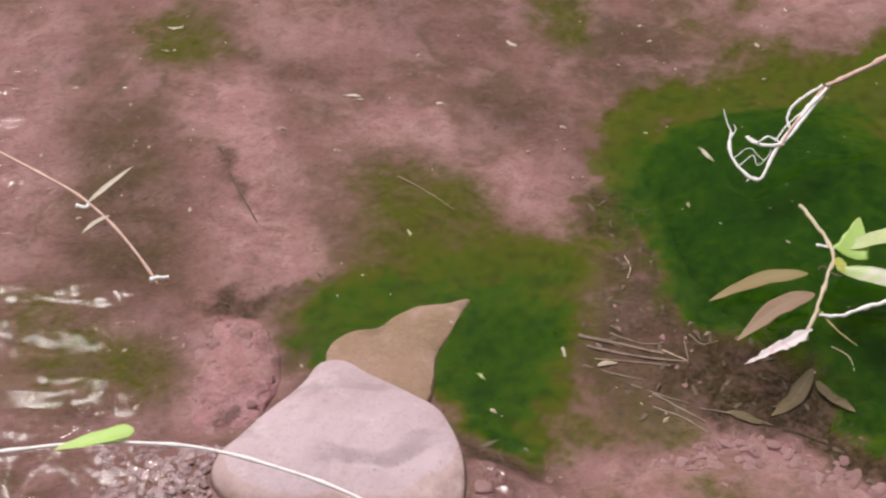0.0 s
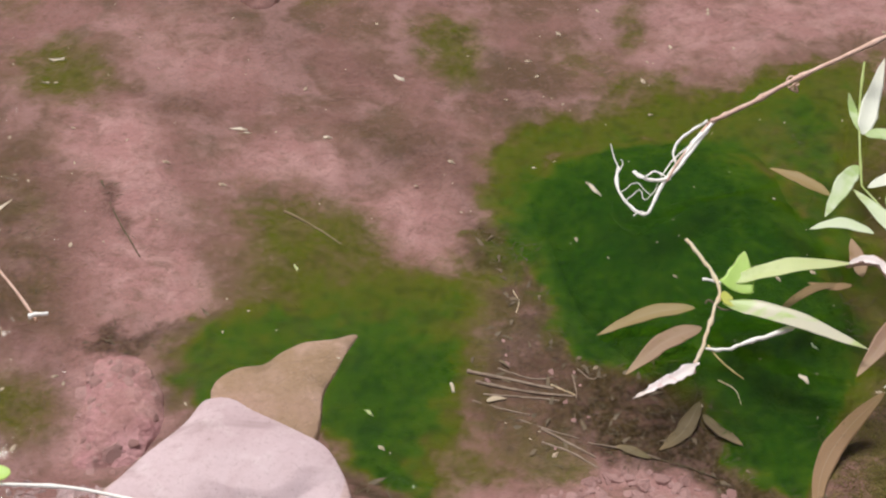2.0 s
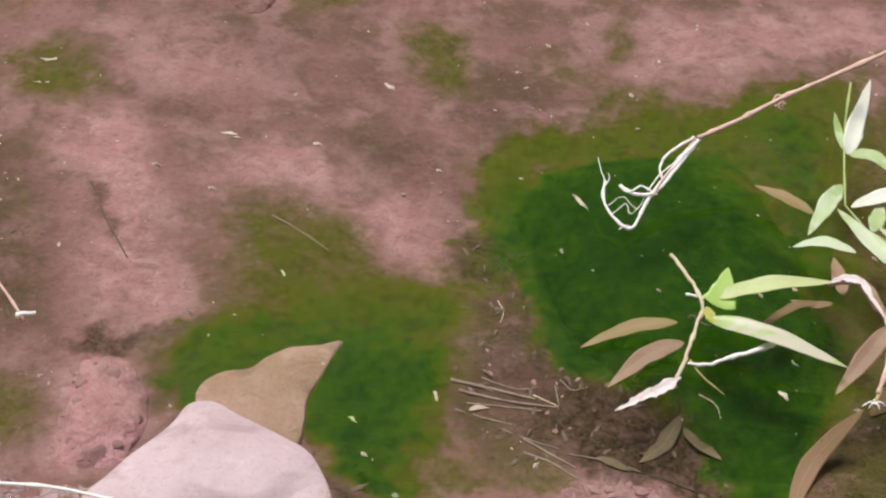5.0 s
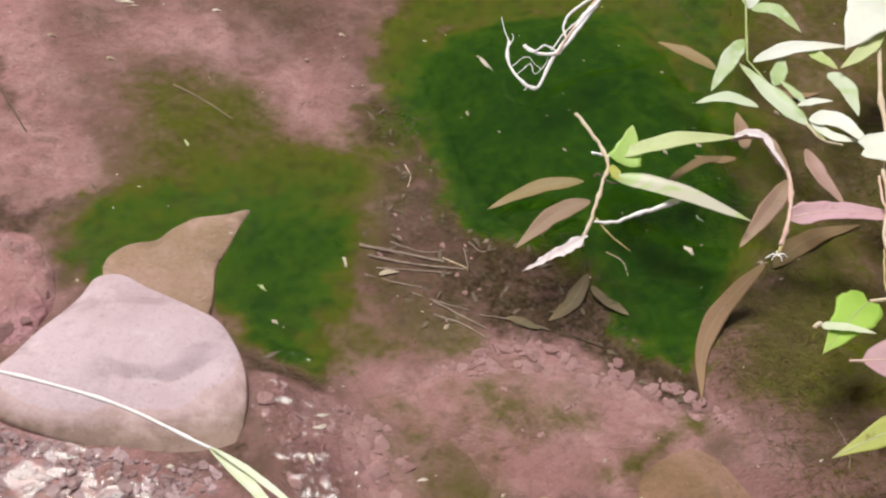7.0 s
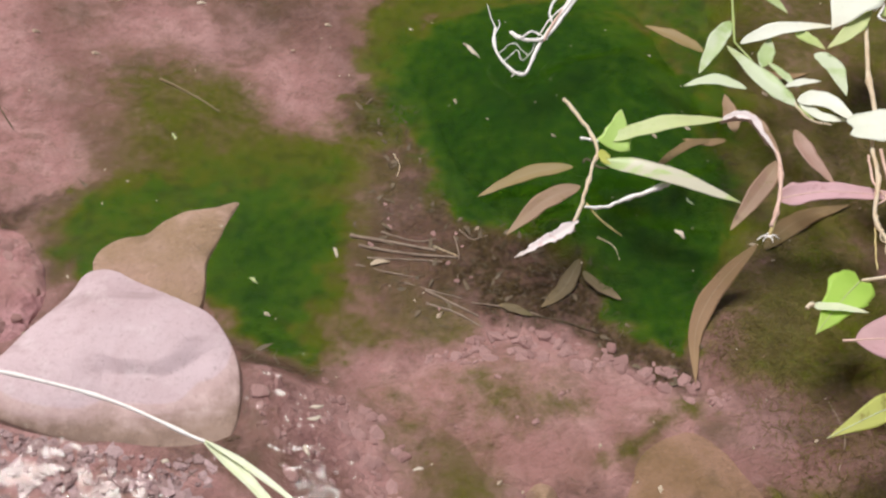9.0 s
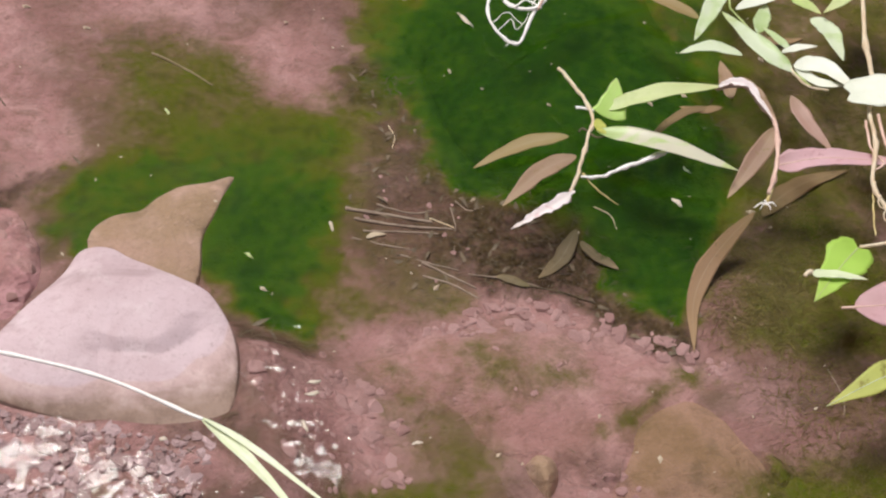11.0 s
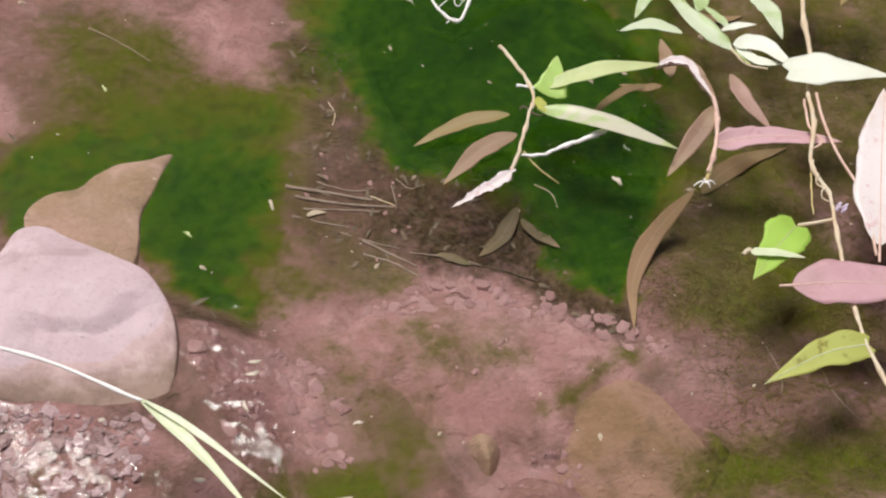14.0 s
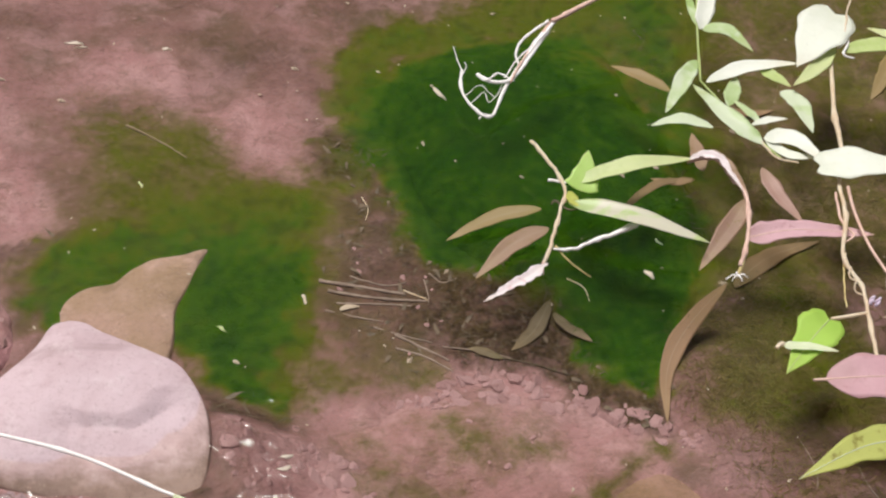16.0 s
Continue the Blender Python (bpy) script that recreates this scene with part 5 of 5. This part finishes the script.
for pts, w, m, lab in (
        ([(0.265, -0.061), (0.249, -0.085), (0.227, -0.105)], 0.014, drowned_leaf, "brown leaf sunk beside the boulder"),
        ([(0.267, -0.071), (0.279, -0.087), (0.294, -0.102)], 0.012, drowned_leaf, "brown leaf sunk beside the boulder"),
        ([(0.219, -0.113), (0.202, -0.103), (0.193, -0.100)], 0.008, drowned_leaf, "small brown leaf sunk beside the slab"),
        ([(0.428, -0.051), (0.445, -0.034), (0.465, -0.020), (0.490, -0.009), (0.519, -0.001)], 0.020, mud_leaf, "broad brown leaf sunk in the mud"),
        ([(0.092, -0.055), (0.099, -0.051), (0.109, -0.050)], 0.005, cream_leaf, "small white leaf scrap on dead stems"),
        ([(0.473, 0.176), (0.497, 0.163), (0.523, 0.166)], 0.010, sunken_leaf, "brown leaf sunk among the herbs")):
    ob = leaf("sunken_leaf", sunk(pts, 0.0015), w, m, fold=0.04, face=(0, 0, 1))
    tagged(ob, lab, "leaf", "sunken leaves")

def flake(name, pts, width, material):
    """A torn, curled scrap of leaf lying from the first to the last point."""
    a, c = Vector(pts[0]), Vector(pts[-1])
    d = c - a
    side = Vector((-d.y, d.x, 0)).normalized() * width * 0.5
    r = random.Random(int(abs(a.x * 7919 + a.y * 104729) * 1000))
    n = 9
    ring = []
    for k in range(n):
        t = 2 * math.pi * k / n
        f = r.uniform(0.55, 1.0)
        ring.append((a + c) * 0.5 + d * 0.5 * math.cos(t) * f + side * math.sin(t) * f + Vector((0, 0, r.uniform(-0.0005, 0.0025))))
    mid = (a + c) * 0.5
    verts = [mid + Vector((0, 0, 0.0004))] + ring + [mid - Vector((0, 0, 0.0002))] + [p - Vector((0, 0, 0.0005)) for p in ring]
    faces = [(0, 1 + k, 1 + (k + 1) % n) for k in range(n)] + [(n + 1, n + 2 + (k + 1) % n, n + 2 + k) for k in range(n)]
    faces += [(1 + k, n + 2 + k, n + 2 + (k + 1) % n, 1 + (k + 1) % n) for k in range(n)]
    return mesh_object(name, verts, faces, material, attrs={"rib": [0.5] * len(verts), "along": [0.5] * len(verts)})


# small scraps that float on the water; one stands in for an insect
for pts, w, m in (
        ([(0.187, 0.145, 0.002), (0.194, 0.134, 0.003), (0.200, 0.125, 0.002)], 0.007, cream_leaf),
        # plain flake in place of a water strider
        ([(0.330, -0.079, 0.002), (0.335, -0.086, 0.003), (0.339, -0.091, 0.002)], 0.008, cream_leaf),
        ([(0.347, -0.047, 0.002), (0.350, -0.055, 0.003), (0.353, -0.057, 0.002)], 0.005, green_leaf),
        ([(0.032, 0.287, 0.002), (0.024, 0.291, 0.003), (0.016, 0.299, 0.002)], 0.008, cream_leaf),
        ([(-0.135, 0.216, 0.002), (-0.122, 0.213, 0.003), (-0.110, 0.213, 0.002)], 0.005, cream_leaf),
        ([(-0.310, 0.315, 0.002), (-0.301, 0.319, 0.003), (-0.288, 0.318, 0.002)], 0.008, cream_leaf),
        ([(-0.309, 0.282, 0.002), (-0.305, 0.285, 0.003), (-0.300, 0.280, 0.002)], 0.006, cream_leaf),
        ([(-0.048, 0.203, 0.002), (-0.042, 0.204, 0.003), (-0.036, 0.204, 0.002)], 0.004, cream_leaf),
        ([(-0.124, 0.210, 0.002), (-0.116, 0.207, 0.003), (-0.108, 0.208, 0.002)], 0.004, cream_leaf),
        ([(0.059, -0.086, 0.002), (0.060, -0.094, 0.003), (0.061, -0.101, 0.002)], 0.005, cream_leaf),
        ([(-0.066, 0.042, 0.002), (-0.063, 0.037, 0.003), (-0.062, 0.032, 0.002)], 0.004, lime_leaf),
        ([(0.031, -0.239, 0.002), (0.037, -0.236, 0.003), (0.044, -0.238, 0.002)], 0.0055, cream_leaf),
        ([(0.100, -0.296, 0.002), (0.106, -0.290, 0.003), (0.111, -0.293, 0.002)], 0.006, cream_leaf),
        ([(0.027, -0.268, 0.002), (0.029, -0.276, 0.003), (0.031, -0.280, 0.002)], 0.006, cream_leaf),
        ([(-0.009, -0.329, 0.002), (-0.004, -0.329, 0.003), (0.002, -0.332, 0.002)], 0.006, cream_leaf),
        ([(-0.071, -0.278, 0.002), (-0.067, -0.274, 0.003), (-0.063, -0.279, 0.002)], 0.005, cream_leaf),
        ([(0.029, -0.250, 0.002), (0.036, -0.244, 0.003), (0.043, -0.247, 0.002)], 0.007, cream_leaf),
        ([(-0.008, -0.115, 0.002), (-0.003, -0.119, 0.003), (-0.000, -0.122, 0.002)], 0.004, lime_leaf)):
    ob = flake("floating_scrap", pts, w * 0.7, m)
    tagged(ob, "small pale plant scrap or insect stand-in floating on the water", "plant scrap", "floating scraps")


def chip_mesh(seed):
    """A worn, broken flake of stone about one unit across."""
    r = random.Random(seed)
    n = 7
    ring = [(math.cos(2 * math.pi * (k + r.uniform(-0.25, 0.25)) / n) * r.uniform(0.38, 0.58), math.sin(2 * math.pi * k / n) * r.uniform(0.25, 0.48)) for k in range(n)]
    verts = [(x, y, -0.22) for x, y in ring] + [(x, y, 0.04 + r.uniform(-0.04, 0.04)) for x, y in ring]
    verts += [(x * 0.62 + r.uniform(-0.05, 0.05), y * 0.62, 0.17 + r.uniform(-0.05, 0.06)) for x, y in ring]
    faces = [tuple(range(2 * n, 3 * n))]
    for b in (0, n):
        faces += [(b + k, b + (k + 1) % n, b + n + (k + 1) % n, b + n + k) for k in range(n)]
    me = bpy.data.meshes.new("stone_chip")
    me.from_pydata(verts, [], faces)
    me.materials.append(chip_mat)
    return me


CHIPS = [chip_mesh(70 + k) for k in range(8)]
rnd = random.Random(5)


def scatter_chips(poly, count, lo, hi, label, lean=28):
    xs, ys = [p[0] for p in poly], [p[1] for p in poly]
    made = 0
    while made < count:
        x, y = rnd.uniform(min(xs), max(xs)), rnd.uniform(min(ys), max(ys))
        if inside(poly, np.array([x]), np.array([y]))[0] < 0:
            continue
        z, up = top_of(x, y)
        s = lo + (hi - lo) * rnd.random() ** 2.4
        ob = new("stone_chip", rnd.choice(CHIPS))
        turn = up.to_track_quat("Z", "Y").to_matrix().to_4x4()
        ob.matrix_world = Matrix.Translation((x, y, z - 0.02 * s)) @ turn @ pose(0, 0, 0, rnd.uniform(-lean, lean), rnd.uniform(-lean, lean), rnd.uniform(0, 360)) @ Matrix.Diagonal((s, s, s * 0.5, 1))
        tagged(ob, label, "stone", "stone chips")
        made += 1


scatter_chips([(0.128, -0.151), (0.166, -0.128), (0.212, -0.122), (0.268, -0.142), (0.322, -0.173), (0.369, -0.209), (0.346, -0.213), (0.277, -0.171), (0.207, -0.156), (0.153, -0.161)], 140, 0.005, 0.018, "small pinkish stone chip on the slab's edge", 22)
scatter_chips([(0.100, -0.171), (0.293, -0.183), (0.283, -0.235), (0.129, -0.225)], 8, 0.004, 0.008, "small pinkish stone chip on the slab")
scatter_chips([(-0.012, -0.185), (0.044, -0.162), (0.112, -0.224), (0.106, -0.288), (0.025, -0.305), (0.003, -0.247)], 92, 0.006, 0.019, "small pinkish stone chip beside the pale stone", 18)
scatter_chips([(0.076, -0.013), (0.149, 0.070), (0.183, -0.061), (0.141, -0.106), (0.072, -0.074)], 12, 0.004, 0.010, "small brown stone chip among dead stems")
scatter_chips([(0.207, -0.276), (0.265, -0.285), (0.288, -0.320), (0.207, -0.328)], 14, 0.006, 0.018, "small stone chip between stones")
scatter_chips([(-0.238, -0.023), (-0.200, -0.007), (-0.170, -0.022), (-0.166, -0.065), (-0.171, -0.100), (-0.190, -0.129), (-0.224, -0.140), (-0.236, -0.101)], 34, 0.006, 0.020, "small reddish stone chip on the red stone", 14)


def joined(name, blobs, material, label, category, attrs=None):
    """Many small pieces as one thing that nobody could count."""
    verts = np.concatenate([b[0] for b in blobs])
    faces, base = [], 0
    for v, f in blobs:
        faces += [tuple(i + base for i in q) for q in f]
        base += len(v)
    ob = mesh_object(name, verts.tolist(), faces, material, smooth=False, attrs=attrs)
    return tagged(ob, label, category, kind="stuff")


# gravel in the shallow run
rs = np.random.RandomState(9)
RUN = [(-0.306, -0.126), (-0.159, -0.176), (-0.120, -0.229), (-0.053, -0.243), (-0.029, -0.264), (-0.053, -0.335), (-0.281, -0.317)]
xs, ys = [p[0] for p in RUN], [p[1] for p in RUN]
pieces = []
while len(pieces) < 1000:
    x, y = rs.uniform(min(xs), max(xs)), rs.uniform(min(ys), max(ys))
    if inside(RUN, np.array([x]), np.array([y]))[0] < 0 or clean_top(x, y)[0] > -0.06:
        continue
    s = 0.004 + 0.009 * rs.rand() ** 2
    me = CHIPS[rs.randint(8)]
    v = np.array([tuple(q.co) for q in me.vertices]) * s * np.array([rs.uniform(0.7, 1.5), rs.uniform(0.7, 1.3), rs.uniform(0.3, 0.6)]) + rs.normal(0, 0.05 * s, (len(me.vertices), 3))
    a = rs.uniform(0, 6.28)
    v = v @ np.array([[np.cos(a), np.sin(a), 0], [-np.sin(a), np.cos(a), 0], [0, 0, 1]])
    b = rs.uniform(-0.5, 0.5)
    v = v @ np.array([[1, 0, 0], [0, np.cos(b), np.sin(b)], [0, -np.sin(b), np.cos(b)]])
    pieces.append((v + np.array([x, y, top_of(x, y)[0] - 0.02 * s + 0.003 * rs.rand() * min(1, inside(RUN, np.array([x]), np.array([y]))[0] / 0.05)]), [tuple(p.vertices) for p in me.polygons]))
joined("gravel", pieces, gravel_mat, "pinkish grey gravel in the shallow run", "gravel")


# pale specks of shell and plant on the bed
pieces = []
for k in range(230):
    x, y = rs.uniform(-0.45, 0.68), rs.uniform(-0.4, 0.55)
    z = top_of(x, y)[0]
    if z > -0.02:
        continue
    s, a = 0.0012 + 0.0035 * rs.rand() ** 3, rs.uniform(0, 6.28)
    c, d = np.cos(a), np.sin(a)
    v = np.array([[-1, -0.4, 0], [0.3, -0.6, 0], [1, 0.1, 0], [0.2, 0.5, 0], [0, 0, 0.4]]) * s
    v = v @ np.array([[c, d, 0], [-d, c, 0], [0, 0, 1]])
    pieces.append((v + np.array([x, y, z + 0.0005]), [(0, 1, 4), (1, 2, 4), (2, 3, 4), (3, 0, 4)]))
joined("specks", pieces, speck_mat, "tiny pale specks of shell and plant on the bed", "specks")


# strands of rotten plants where litter has gathered
def strands(plan, seed, count, area, length, width, flat, threshold, power=1.0):
    """Thin bent blades spread over a plan, denser where its cover is thicker; gives the pieces and the cover at their roots."""
    r = np.random.RandomState(seed)
    out, tone = [], []
    px, py = r.uniform(area[0], area[1], count * 6), r.uniform(area[2], area[3], count * 6)
    dens = cover(plan, px, py, seed)
    keep = np.nonzero((dens > threshold) & (r.rand(count * 6) < dens ** power))[0][:count]
    for i in keep:
        x, y = px[i], py[i]
        z = top_of(x, y)[0]
        if clean_top(x, y)[0] > z - 0.001:
            continue
        a = r.uniform(0, 6.28)
        l, w = length * r.uniform(0.5, 1.3), width * r.uniform(0.6, 1.3)
        rise = flat * l * r.uniform(0.2, 1.2)
        d, n = np.array([np.cos(a), np.sin(a)]), np.array([-np.sin(a), np.cos(a)]) * w * 0.5
        k = r.uniform(-0.35, 0.35) * l
        mid, end = d * l * 0.5 + n / w * k * 0.5, d * l + n / w * 2 * k * 0.2
        v = np.array([[x - n[0], y - n[1], z - 0.001], [x + n[0], y + n[1], z - 0.001],
                      [x + mid[0] - n[0], y + mid[1] - n[1], z + rise * 0.8], [x + mid[0] + n[0], y + mid[1] + n[1], z + rise * 0.8 + 0.0003],
                      [x + end[0], y + end[1], z + rise * 0.75]])
        v[:, 2] = np.minimum(v[:, 2], -0.002)
        out.append((v, [(0, 1, 3, 2), (2, 3, 4)]))
        tone += [dens[i]] * 5
    return out, tone


VIEW = (-0.5, 0.72, -0.45, 0.6)
litter, _ = strands(LITTER_SHADE, 31, 6500, VIEW, 0.012, 0.0006, 0.08, 0.36)
joined("plant_litter", litter, litter_mat, "brown rotten stalks and scraps on the bed", "plant litter")

scraps, _ = strands(LITTER_SHADE, 33, 450, VIEW, 0.013, 0.0030, 0.15, 0.5)
joined("leaf_scraps", scraps, scrap_mat, "brown scraps of rotting leaves on the bed", "leaf litter")

# matted olive weed on the mud under the vine
WEED = [
    ([(0.375, -0.080), (0.427, -0.046), (0.475, -0.036), (0.512, -0.083), (0.535, -0.121), (0.545, -0.192), (0.538, -0.214), (0.469, -0.209), (0.413, -0.210), (0.372, -0.190), (0.357, -0.156)], 1.0, 0.03),
    ([(0.498, 0.125), (0.573, 0.137), (0.684, 0.163), (0.584, -0.125), (0.537, -0.115), (0.515, -0.058), (0.499, 0.030), (0.461, 0.068)], 0.45, 0.05),
    ([(0.359, -0.206), (0.460, -0.208), (0.553, -0.215), (0.525, -0.347), (0.338, -0.330), (0.387, -0.276)], 0.45, 0.05),
]
weed, _ = strands(WEED, 57, 9000, (0.30, 0.72, -0.42, 0.30), 0.015, 0.00038, 0.12, 0.2)
joined("water_weed", weed, weed_mat, "matted olive water weed on the muddy bed", "water weed")

# the algae's own strands
turf, tone = strands(ALGAE, 21, 40000, VIEW, 0.0070, 0.0006, 0.02, 0.88, 3.0)
joined("algae", turf, algae_mat, "dark green and olive thread algae on the bed", "algae", {"algae": tone})
